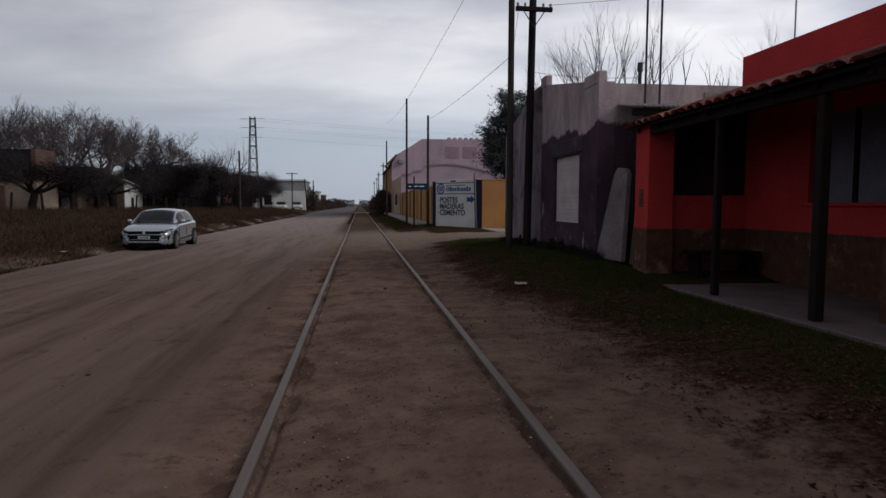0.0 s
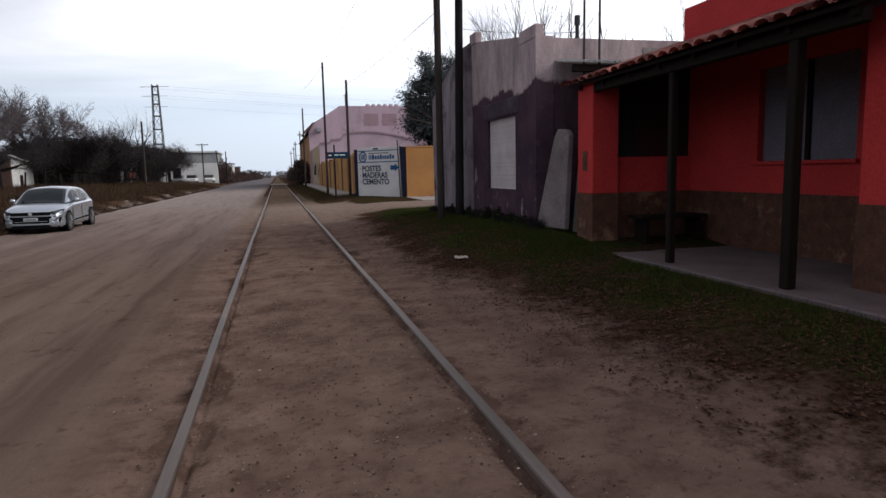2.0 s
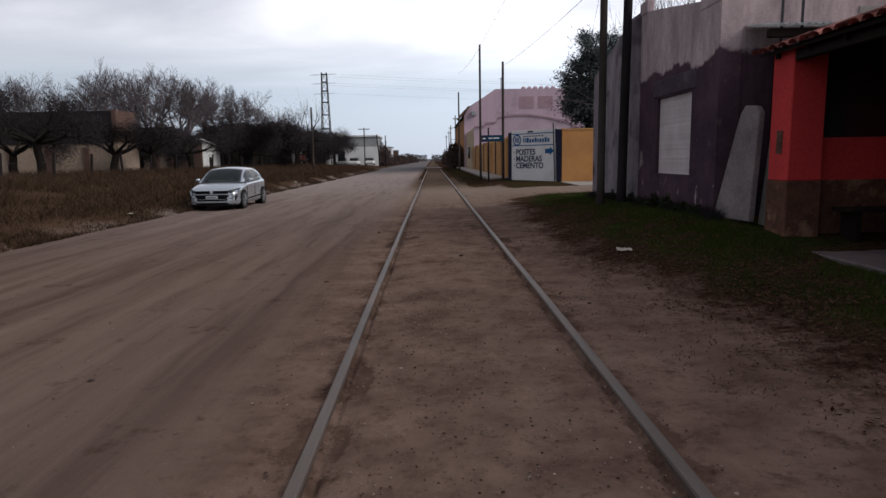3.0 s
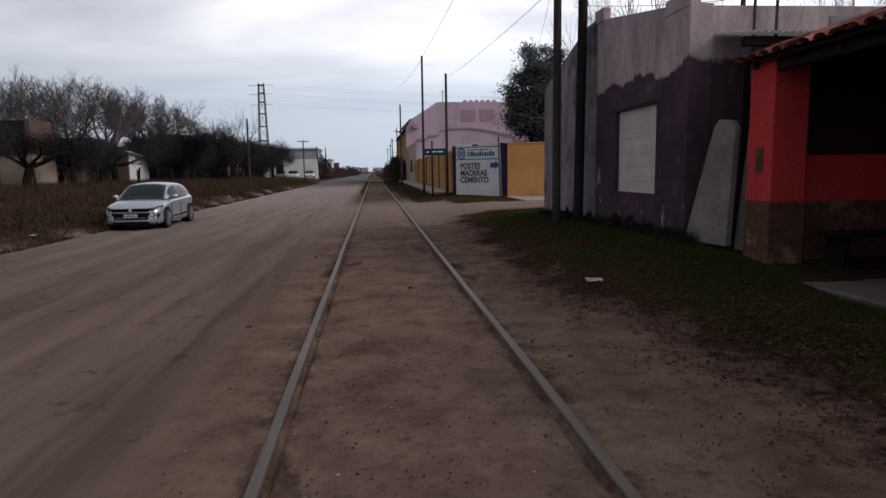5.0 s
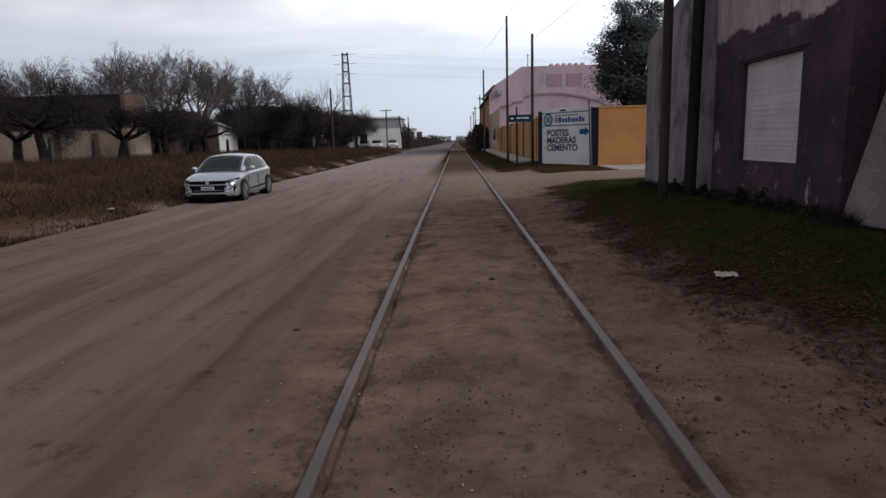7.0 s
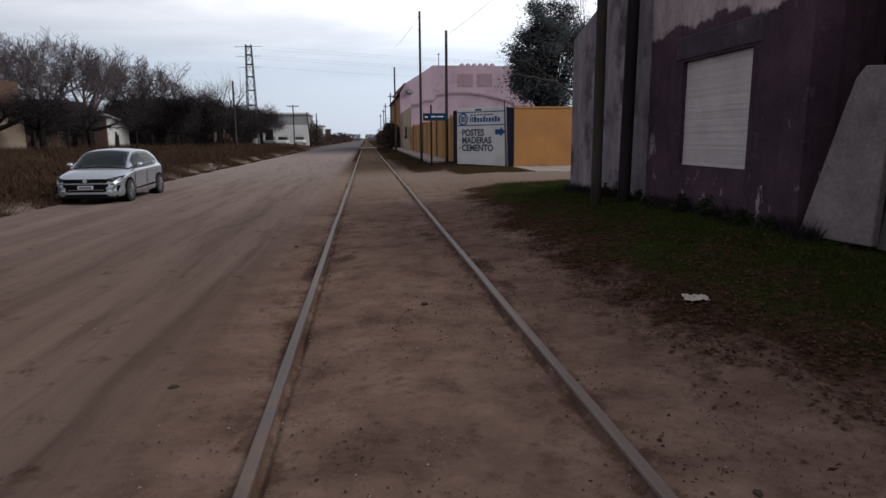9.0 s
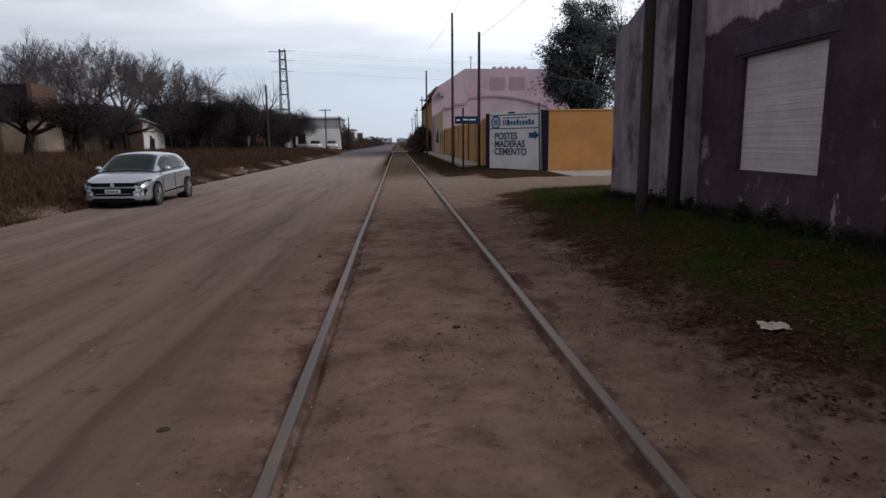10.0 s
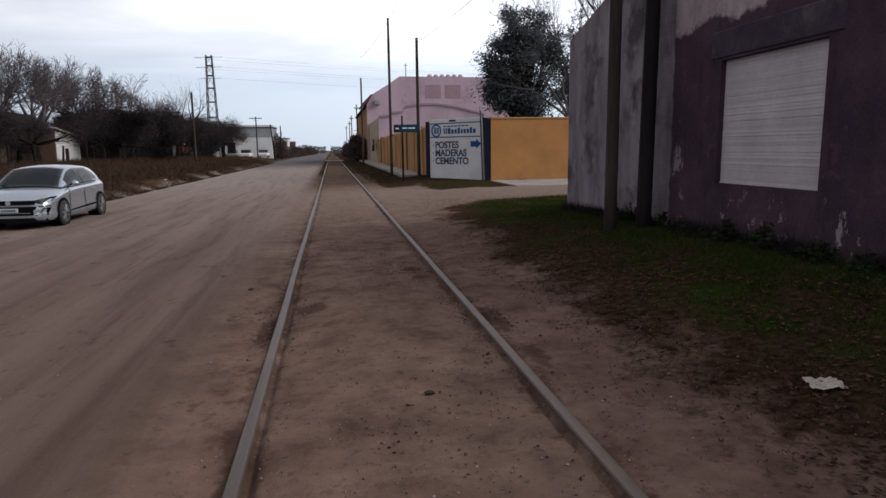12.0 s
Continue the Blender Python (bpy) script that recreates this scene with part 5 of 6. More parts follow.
for t in (p1, p2):
    t.matrix_basis = t.matrix_basis @ Matrix.Diagonal((0.97, 0.97, 0.93, 1))
OPEN = dict(levels=4, kids=2, angle=0.6, shrink=0.70, wander=0.12, up=0.03, first=3.0, rise=(0.5, 1.2))
tree("bare_tree", 41, (3.2, 0.34, 0.1), OPEN, (-19.5, 100, 0.8), "sparse bare tree beside a lattice pylon", M_TWIG, None, "", limbs=5)

# right side: evergreen behind the yard wall, bare trees beyond the roofs
def evergreen(seed, at, centre, size, clumps, per, label):
    """Leafy crown of many clumps of small leaves round a forked trunk."""
    g = Grow(seed)
    c = Vector(centre)
    g.limb(Vector((0, 0, -0.3)), Vector((0.1, 0, 1.6)), 0.26, 0.2, 10)
    for _ in range(clumps):
        d = Vector((g.rng.gauss(0, 1), g.rng.gauss(0, 1), g.rng.gauss(0, 1))).normalized() * g.rng.uniform(0.25, 1.0) ** 0.5
        q = c + Vector((d.x * size[0], d.y * size[1], d.z * size[2]))
        mid = Vector((0.1, 0, 1.6)).lerp(q, 0.5) + Vector((0, 0, 0.4))
        g.limb(Vector((0.1, 0, 1.5)), mid, 0.09, 0.05, 5)
        g.limb(mid, q, 0.05, 0.012, 4)
        s = g.rng.uniform(0.2, 0.40)
        for _ in range(per):
            p = q + Vector((g.rng.gauss(0, s), g.rng.gauss(0, s), g.rng.gauss(0, s * 0.75)))
            g.card(p, g.rng.uniform(0.035, 0.07), 1.9)
    t = tagged(new("evergreen_tree"), label, "tree")
    t.matrix_world = pose(*at)
    tr = new("trunk", g.mesh("trunk", M_BARK)); tr.parent = t
    cr = new("crown", g.leaves("crown", M_EVERLEAF)); cr.parent = t
    return t


evergreen(51, (9.5, 41.4, 0.2), (0, 0, 5.3), (2.1, 2.0, 3.1), 130, 250, "dense dark grey-green evergreen tree behind the ochre wall")
evergreen(57, (12.6, 42.0, 0.2), (0, 0, 5.6), (1.3, 1.2, 2.7), 40, 150, "thinner grey-green evergreen tree beside a denser one")
SPARSE = dict(levels=3, kids=3, angle=0.5, shrink=0.66, wander=0.10, up=0.05, first=2.6, rise=(0.5, 1.2))
tree("bare_tree", 52, (2.6, 0.11, -0.4), SPARSE, (10.2, 35.4, 0.2), "thin bare tree leaning over the ochre wall", M_TWIGPALE, None, "", limbs=5)
UPR = dict(levels=3, kids=3, angle=0.38, shrink=0.68, wander=0.06, up=0.12, first=3.8, rise=(0.7, 1.35))
back = tree("bare_tree", 53, (5.5, 0.17, 0.2), UPR, (15.2, 44, 0.2), "bare upright tree behind the old corner building", M_TWIGPALE, None, "bare trees behind the roofs", limbs=6)
for x, y, s in ((18.3, 45, 1.08), (30.5, 46, 0.95), (32.8, 47, 1.1), (36, 47, 1.0), (42, 48, 1.05), (12.6, 43, 0.8)):
    far_copy(back, (x, y, 0.2), random.uniform(0, 360), (s * 0.9, s))
THIN = dict(levels=2, kids=2, angle=0.42, shrink=0.5, wander=0.06, up=0.12, first=1.5, rise=(1.0, 1.45))
sap = tree("young_poplar", 54, (9.6, 0.06, 0.15), THIN, (22, 46, 0.2), "thin leafless young poplar pole", M_TWIGPALE, None, "young poplars behind the roofs", limbs=3)
for i in range(15):
    x = 20.5 + i * 1.55 + random.uniform(-0.4, 0.4)
    far_copy(sap, (x, 46 + random.uniform(-1.5, 1.5), 0.2), random.uniform(0, 360), (1, random.uniform(0.82, 1.22)))

# ---- left field: barn, wall, shed, fence ----
barn = thing("long_barn", (-38, 58, 0.8), "long low barn with stained beige walls under dark tarred roofs", "barn")
part("wing_wall", box(-62, -22.1, 48.0, 48.3, 0.0, 2.9), M_BEIGE, barn)
part("wing_roof", box(-62, -22.1, 47.9, 51.2, 2.9, 5.05), M_ROOFRUST, barn, "dark tarred roof front")
part("wing_end", box(-22.1, -21.82, 48.0, 51.0, 0.0, 2.9), M_BEIGE, barn)
part("wing_gable", box(-22.1, -21.82, 48.0, 50.8, 2.9, 5.12), M_BRICKEND, barn, "brown brick gable end")
part("wing_rear", box(-62, -22.1, 50.7, 51.0, 0.0, 2.9), M_BEIGE, barn)
part("main_wall", box(-62, -25.65, 66.0, 66.3, 0.0, 2.75), M_BEIGE, barn)
part("main_roof", box(-62, -25.65, 65.9, 69.6, 2.75, 4.9), M_ROOFRUST, barn, "dark tarred roof front")
part("main_rear", box(-62, -25.65, 69.2, 69.5, 0.0, 2.75), M_BEIGE, barn)
for x in (-38, -35, -32.2, -29.4, -26.8, -24.2):
    part("pilaster", box(x, x + 0.4, 47.87, 48.0, 0.0, 2.6), M_BRICKEND, barn)
for x in (-32, -29.2, -27.2):
    part("pilaster", box(x, x + 0.5, 65.86, 66.0, 0.0, 2.7), M_BRICKEND, barn)
single("yard_wall_far", box(-31.3, -31.0, 76, 170, 0.0, 2.5), M_FARGREY, "low grey wall behind the dark field trees", "wall", kind="structure")
shed = thing("whitewashed_shed", (-23.2, 68.4, 0.8), "small whitewashed shed with a brown end wall and pale sheet roof", "shed")
part("front_wall", prism([(65.9, 0.4), (70.9, 0.4), (70.9, 2.85), (65.9, 3.45)], "x", -22.75, -22.5), M_FARWHITE, shed)
part("end_wall", prism([(-25.6, 0.4), (-22.5, 0.4), (-22.5, 3.42), (-25.6, 3.0)], "y", 65.65, 65.9), M_BRICKEND, shed)
part("rear_wall", prism([(65.9, 0.4), (70.9, 0.4), (70.9, 2.6), (65.9, 3.0)], "x", -25.6, -25.4), M_BRICKEND, shed)
part("sheet_roof", prism([(65.4, 3.62), (71.3, 2.92), (71.3, 3.0), (65.4, 3.72)], "x", -25.8, -22.25), M_FARWHITE, shed)
part("shed_door", box(-22.5, -22.47, 67.6, 68.3, 0.6, 2.0), M_DARKWOOD, shed)
for i, y in enumerate((22.5, 26.5, 29.5, 33.0, 36.5, 40, 43.5, 47, 50.5, 54, 58, 62, 66, 70)):
    x = -17.6 + random.uniform(-0.15, 0.15)
    t = thing("fence_post", (x, y, gz(x, y)), "weathered grey wooden wire-fence post in dry grass", "post", "field fence posts")
    bm = bmesh.new()
    h = random.uniform(1.15, 1.4)
    tube(bm, (0, 0, -0.2), (random.uniform(-0.12, 0.12), random.uniform(-0.08, 0.08), h), 0.075, 0.06, 7)
    part("shaft", bm, M_POLEDARK, t, world_at=False)


def wire(name, a, b, sag, r, label, n=14):
    a, b = Vector(a), Vector(b)
    bm = bmesh.new()
    pts = [a.lerp(b, i / n) - Vector((0, 0, sag * 4 * (i / n) * (1 - i / n))) for i in range(n + 1)]
    for p, q in zip(pts, pts[1:]):
        tube(bm, p, q, r, r, 4, False)
    return single(name, bm, M_WIRE, label, "wire")


for z in (0.5, 0.85):
    wire("fence_wire", (-17.6, 20, 0.7 + z), (-17.6, 70, 0.72 + z), 0.02, 0.004, "thin rusty fence wire between grey posts", 6)

# ---- lattice pylon and power lines ----
pyl = thing("lattice_pylon", (-17.4, 108.5, 0.6), "dark narrow lattice power pylon with three crossarms", "pylon")
def leg_at(z, sx, sy):
    w = 0.80 - 0.028 * z
    return Vector((sx * w, sy * w, z))
for sx in (-1, 1):
    for sy in (-1, 1):
        bm = bmesh.new()
        tube(bm, leg_at(-0.4, sx, sy), leg_at(14.9, sx, sy), 0.10, 0.08, 4)
        part("leg", bm, M_STEELDARK, pyl, world_at=False)
for k, z in enumerate((1.2, 3.6, 6.0, 8.2, 10.2, 12.0, 13.4, 14.6)):
    bm = bmesh.new()
    c = [leg_at(z, a, b) for a, b in ((-1, -1), (1, -1), (1, 1), (-1, 1))]
    for i in range(4):
        tube(bm, c[i], c[(i + 1) % 4], 0.085, 0.085, 4)
    zz = z + 2.0 if k < 5 else z + 1.3
    if k < 7:
        d = [leg_at(min(zz, 14.8), a, b) for a, b in ((-1, -1), (1, -1), (1, 1), (-1, 1))]
        for i in range(4):
            tube(bm, c[i], d[(i + 1) % 4], 0.035, 0.035, 4)
    part("bracing", bm, M_STEELDARK, pyl, world_at=False)
for z, w in ((14.6, 2.0), (13.2, 1.8), (11.6, 1.6)):
    bm = bmesh.new()
    tube(bm, (-w, 0, z - 0.05), (w, 0, z + 0.05), 0.035, 0.035, 4)
    part("crossarm", bm, M_STEELDARK, pyl, world_at=False)
for x, z in ((-19.9, 15.1), (-14.9, 15.2), (-15.2, 13.8), (-15.5, 12.2), (-19.6, 13.7)):
    wire("power_line", (x, 108.5, z), (x + 130, 140, z + 3.0), 2.2, 0.009, "thin far power line leaving a pylon", 16)

# poles on the left verge and beyond
pole("street_pole", (-13.5, 75, 0.7), 7.3, 0.11, 0.09, "grey wooden pole among dark field trees", M_POLEWOOD)
pole("street_pole", (-10.8, 104, 0.3), 6.4, 0.10, 0.08, "far street lamp pole with a short crossarm", M_POLEWOOD, (6.2, 0.9))
pole("street_pole", (-9.4, 116, 0.3), 5.8, 0.11, 0.09, "leaning dark pole before a white building", M_POLEDARK, None, (-0.5, 0))
pole("street_pole", (-9.1, 126, 0.3), 6.0, 0.11, 0.09, "dark pole beside a white building", M_POLEDARK)
LO = thing("floodlight_mast", (24.5, 36, 0.2), "thin tall mast with a small floodlight behind houses", "mast")
bm = bmesh.new()
tube(bm, (0, 0, 0), (0, 0, 13.6), 0.07, 0.05, 6)
part("shaft", bm, M_GALV, LO, world_at=False)
part("lamp_head", box(0.0, 0.75, -0.15, 0.15, 13.5, 13.68, 0.02), M_GALV, LO, world_at=False)

# ---- white far building and what stands round it ----
far = thing("white_two_storey_building", (-17, 132, 0.4), "long white flat-roofed far building with a grey upper band", "building")
part("lower_wall", box(-26, -10.8, 128, 140, 0.2, 4.0), M_FARWHITE, far)
part("upper_band", box(-26, -10.9, 128.05, 140, 4.0, 5.9), M_FARGREY, far)
part("cornice", box(-26.2, -10.6, 127.8, 140.2, 5.9, 6.2), M_FARWHITE, far)
part("roof_block", box(-23, -18, 131, 137, 6.2, 6.9), M_FARWHITE, far)
for x in (-21.5, -18.6):
    part("window", box(x, x + 1.4, 127.94, 128.0, 1.6, 3.2), M_WINDARK, far)
part("door", box(-24.4, -22.9, 127.94, 128.0, 0.3, 2.9), M_WINDARK, far)
for x, c, y in ((-14.2, M_FARWHITE, 118), (-16.6, M_FARGREY, 120), (-12.0, M_FARWHITE, 124)):
    t = thing("parked_car", (x, y, 0.42), "small far pale car parked by the white building", "car")
    part("body", box(-0.85, 0.85, -2.0, 2.0, 0.25, 0.85, 0.15), c, t, world_at=False)
    part("cabin", prism([(-1.2, 0.85), (1.5, 0.85), (1.0, 1.4), (-0.7, 1.4)], "x", -0.7, 0.7), M_WINDARK, t, world_at=False)
    for sx in (-0.8, 0.66):
        for sy in (-1.25, 1.25):
            bm = bmesh.new()
            tube(bm, (sx, sy, 0.3), (sx + 0.16, sy, 0.3), 0.3, 0.3, 12)
            part("wheel", bm, M_TYRE, t, world_at=False)


def shrub(name, at, size, n, label, material, group="", seed=0):
    """A twiggy bush: uneven cloud of short twigs and cards."""
    g = Grow(seed)
    for _ in range(n * 4):
        th, ph = g.rng.uniform(0, 2 * math.pi), math.acos(g.rng.uniform(-0.2, 1))
        rr = g.rng.uniform(0.2, 1.0) ** 0.5 * (0.75 + 0.35 * noise.noise((th * 1.3, ph * 2, seed)))
        p = Vector((size[0] * rr * math.sin(ph) * math.cos(th), size[1] * rr * math.sin(ph) * math.sin(th), size[2] * (0.1 + 0.9 * rr * math.cos(ph))))
        g.card(p, g.rng.uniform(0.010, 0.028) * max(size), g.rng.uniform(1.5, 5.0))
    for _ in range(14):
        a = g.rng.uniform(0, 2 * math.pi)
        g.limb(Vector((0, 0, -0.2)), Vector((size[0] * 0.6 * math.cos(a), size[1] * 0.6 * math.sin(a), size[2] * g.rng.uniform(0.4, 0.9))), 0.06, 0.015, 4)
    t = tagged(new(name), label, "shrub", group)
    t.matrix_world = pose(*at)
    st = new("stems", g.mesh("stems", M_TWIG)); st.parent = t
    cr = new("crown", g.leaves("crown", material)); cr.parent = t
    return t


rs = random.Random(4)
for i in range(15):
    shrub("roadside_shrub", (-9.4 + rs.uniform(-1, 0.5) + i * 0.12, 131 + i * 12, 0.2), ((2.4, 3.2, 5.6) if i == 0 else (2.0, 4.5, rs.uniform(2.0, 3.4))), 420, "brown leafless roadside shrub far down the street", M_HEDGE, "far roadside shrubs", 60 + i)
for i in range(9):
    shrub("roadside_shrub", (3.6 + rs.uniform(-0.3, 0.8), 88 + i * 12, 0.1), (1.7, 4.5, rs.uniform(3.2, 5.0)), 420, "dark reddish leafless shrub by the far rails", M_HEDGE, "far roadside shrubs", 80 + i)
g = Grow(99)
for _ in range(30000):
    a = g.rng.uniform(-1.0, 1.0)
    d = g.rng.uniform(330, 420)
    x = math.sin(a) * d
    if abs(x + 2) < 1.5:
        continue
    h = 3.6 + 2.2 * noise.noise((x * 0.02, 3, 1)) + 1.5 * noise.noise((x * 0.11, 3, 1))
    g.card(Vector((x, math.cos(a) * d, g.rng.uniform(0, 1) ** 0.8 * max(1.6, h))), g.rng.uniform(0.28, 0.6), 1.5)
far_wood = new("far_trees", g.leaves("far_trees", M_FARWOOD))
tagged(far_wood, "hazy line of far bare trees along the horizon", "trees", kind="stuff")
for x, y, w, h, c in ((-16, 185, 9, 4.5, M_FARWHITE), (-15, 215, 7, 4.0, M_BRICKEND), (12, 190, 10, 5, M_FARGREY)):
    t = thing("far_house", (x, y, 0.2), "small far flat-roofed house along the street", "house")
    part("wall", box(-w / 2, w / 2, -4, 4, -0.2, h), c, t, world_at=False)
    part("roof", box(-w / 2 - 0.2, w / 2 + 0.2, -4.2, 4.2, h, h + 0.25), M_FARGREY, t, world_at=False)
    part("window", box(-1.5, 0.2, -4.04, -4.0, 1.2, 2.4), M_WINDARK, t, world_at=False)

# ---- overhead wires and roof masts ----
wire("overhead_wire", (2.72, 42.2, 7.95), (3.37, 17.2, 8.4), 0.10, 0.007, "black overhead wire between street poles")
wire("overhead_wire", (3.75, 39.2, 6.4), (3.37, 17.2, 5.0), 0.12, 0.006, "thin black overhead wire running to a dark pole")
wire("overhead_wire", (2.72, 42.2, 7.9), (2.7, 71.6, 10.2), 0.2, 0.008, "black overhead wire between street poles")
wire("overhead_wire", (4.2, 16.98, 6.15), (16.0, 16.0, 7.6), 0.1, 0.006, "thin black wire from a crossarm over the roofs")
wire("overhead_wire", (3.5, 16.98, 6.15), (9.0, 44.0, 5.0), 0.2, 0.006, "thin black wire from a crossarm to the trees")
for x, y in ((4.87, 13.15), (5.02, 12.9)):
    t = thing("antenna_mast", (x, y, 3.22), "thin grey steel antenna mast on a sheet roof", "mast", "roof masts")
    bm = bmesh.new()
    tube(bm, (0, 0, -0.6), (0.02, 0, 5.2), 0.021, 0.018, 6)
    part("tube", bm, M_STEELDARK, t, world_at=False)
chim = thing("chimney_pipe", (4.95, 13.56, 3.7), "short dark stove pipe on the old wall", "pipe")
bm = bmesh.new()
tube(bm, (0, 0, -0.02), (0, 0, 0.36), 0.035, 0.035, 8)
part("pipe", bm, M_STEELDARK, chim, world_at=False)
bm = bmesh.new()
tube(bm, (0, 0, 0.24), (0, 0, 0.40), 0.055, 0.05, 8)
part("cowl", bm, M_STEELDARK, chim, world_at=False)
wire("overhead_wire", (4.95, 13.56, 3.82), (4.0, 17.5, 4.7), 0.05, 0.006, "thin black wire along the old roof")

# ---- litter, clods and grass ----
def paper(at, size, seed, label):
    rg = random.Random(seed)
    bm = bmesh.new()
    n = 7
    vs = [[bm.verts.new(((i / n - 0.5) * size[0] * (1 + 0.05 * rg.uniform(-1, 1)), (j / n - 0.5) * size[1] * (1 + 0.05 * rg.uniform(-1, 1)), 0.02 + 0.5 * size[1] * (j / n) * 0.3 + rg.uniform(0, 0.018))) for i in range(n + 1)] for j in range(n + 1)]
    for j in range(n):
        for i in range(n):
            bm.faces.new((vs[j][i], vs[j][i + 1], vs[j + 1][i + 1], vs[j + 1][i]))
    ob = single("crumpled_paper", bm, M_PAPER, label, "litter")
    ob.matrix_world = pose(*at, 0, 0, rg.uniform(-15, 25))
    return ob


paper((2.35, 12.14, gz(2.35, 12.14) - 0.005), (0.20, 0.12), 1, "crumpled pale paper lying on the grass verge")
for i, (x, y) in enumerate(((-8.5, 26.2), (-8.7, 21.5), (-9.0, 34), (-8.9, 44), (-8.8, 58), (-9.1, 63), (-10.2, 24.5), (-8.6, 29.5))):
    paper((x, y, gz(x, y) + 0.03), (0.16, 0.12), 5 + i, "scrap of pale litter in the dry grass")

rc = random.Random(8)
bm = bmesh.new()
bmesh.ops.create_icosphere(bm, subdivisions=1, radius=1.0)
for v in bm.verts:
    v.co *= rc.uniform(0.75, 1.2)
clod_me = mesh_of("clod", bm, M_STONE)
for x, y, s in ((-1.526, 11.28, 0.055), (-1.32, 16.4, 0.06), (0.18, 12.83, 0.05), (-1.5, 12.9, 0.04), (-2.6, 8.0, 0.04), (1.25, 9.6, 0.04)):
    ob = tagged(new("dirt_clod", clod_me), "dark clod of dirt lying on the street", "clod", "clods on the street")
    ob.matrix_world = pose(x, y, gz(x, y) + s * 0.1, 0, 0, rc.uniform(0, 360)) @ Matrix.Diagonal((s * 0.75, s * 0.6, s * 0.35, 1))


def scatter(name, n, pick, height, width, material, label, seed, lean=0.5):
    """Thin blades as single triangles, joined."""
    rg = np.random.default_rng(seed)
    v, f = [], []
    while len(f) < n:
        p = pick(rg)
        if p is None:
            continue
        x, y, hs = p
        z = gz(x, y)
        a = rg.uniform(0, 2 * math.pi)
        h = height * rg.uniform(0.45, 1.25) * hs
        w = width * rg.uniform(0.7, 1.3)
        dx, dy = math.cos(a) * w, math.sin(a) * w
        lx, ly = rg.normal(0, lean) * h, rg.normal(0, lean) * h
        k = len(v)
        v += [(x - dx, y - dy, z - 0.01), (x + dx, y + dy, z - 0.01), (x + lx, y + ly, z + h)]
        f.append((k, k + 1, k + 2))
    me = bpy.data.meshes.new(name)
    me.from_pydata(v, [], f)
    me.materials.append(material)
    return tagged(new(name, me), label, "grass", kind="stuff")


def verge_pick(dense, lo):
    def pick(rg):
        x, y = rg.uniform(1.4, 4.2), 2 + 24.5 * rg.uniform() ** 0.9
        if y > 20.4:
            x = rg.uniform(1.6, 7.5)
        e = table(y, RIGHT_EDGE)
        s = sm((x - e - (0.55 if dense else 0.0)) / 1.1) * (1 - sm((y - 24.0 - 0.35 * max(0, x - 3)) / 1.5))
        clump = noise.noise((x * 1.3, y * 1.1, 4.0)) * 1.0 + noise.noise((x * 4, y * 4, 2.0)) * 0.7
        if y < 11.5:
            s *= 0.62 if dense else 0.95
        if s * (0.62 + clump) < rg.uniform(lo, 1.0):
            return None
        return x, y, 0.6 + 0.7 * sm((x - 2.6) / 1.4)
    return pick


scatter("verge_grass", 120000, verge_pick(True, 0.0), 0.045, 0.0035, M_GRASSG, "short green winter grass on the verge", 1)
scatter("verge_dead_grass", 45000, verge_pick(False, -0.1), 0.035, 0.005, M_GRASSD, "dead brown grass among the green verge", 2, 1.2)


def foot_pick(rg):
    y = rg.uniform(12.6, 20.5)
    if noise.noise((y * 1.7, 0, 6)) < -0.05:
        return None
    return 4.05 - abs(rg.normal(0, 0.10)), y, rg.uniform(0.4, 1.4)


scatter("wall_foot_weeds", 9000, foot_pick, 0.15, 0.006, M_DARKLEAF, "dark weeds along the foot of the old wall", 3)


def field_pick(rg):
    y = 9 + 90 * rg.uniform() ** 1.7
    x = -8.15 - (14 * rg.uniform() ** 1.7)
    if y > 60 and rg.uniform() < 0.3:
        return None
    c = noise.noise((x * 0.5, y * 0.5, 1.0)) + 0.5 * noise.noise((x * 1.7, y * 1.7, 3.0))
    if c + 0.55 < rg.uniform(0, 0.9):
        return None
    return x, y, (0.35 + 0.9 * sm((-8.3 - x) / 2.5)) * (0.8 + 0.6 * c)


scatter("field_dry_grass", 150000, field_pick, 0.34, 0.011, M_GRASSD, "tall dry brown grass on the raised field edge", 4, 0.85)


def far_verge_pick(rg):
    y = rg.uniform(34.5, 90)
    x = rg.uniform(1.3, 3.0) if y > 39 else rg.uniform(1.6, 4.0)
    if noise.noise((x * 1.2, y * 0.6, 7)) < rg.uniform(-0.5, 0.3):
        return None
    return x, y, 1.0


scatter("far_verge_grass", 7000, far_verge_pick, 0.04, 0.012, M_GRASSG, "patchy dull grass strip between rails and pavement", 5)


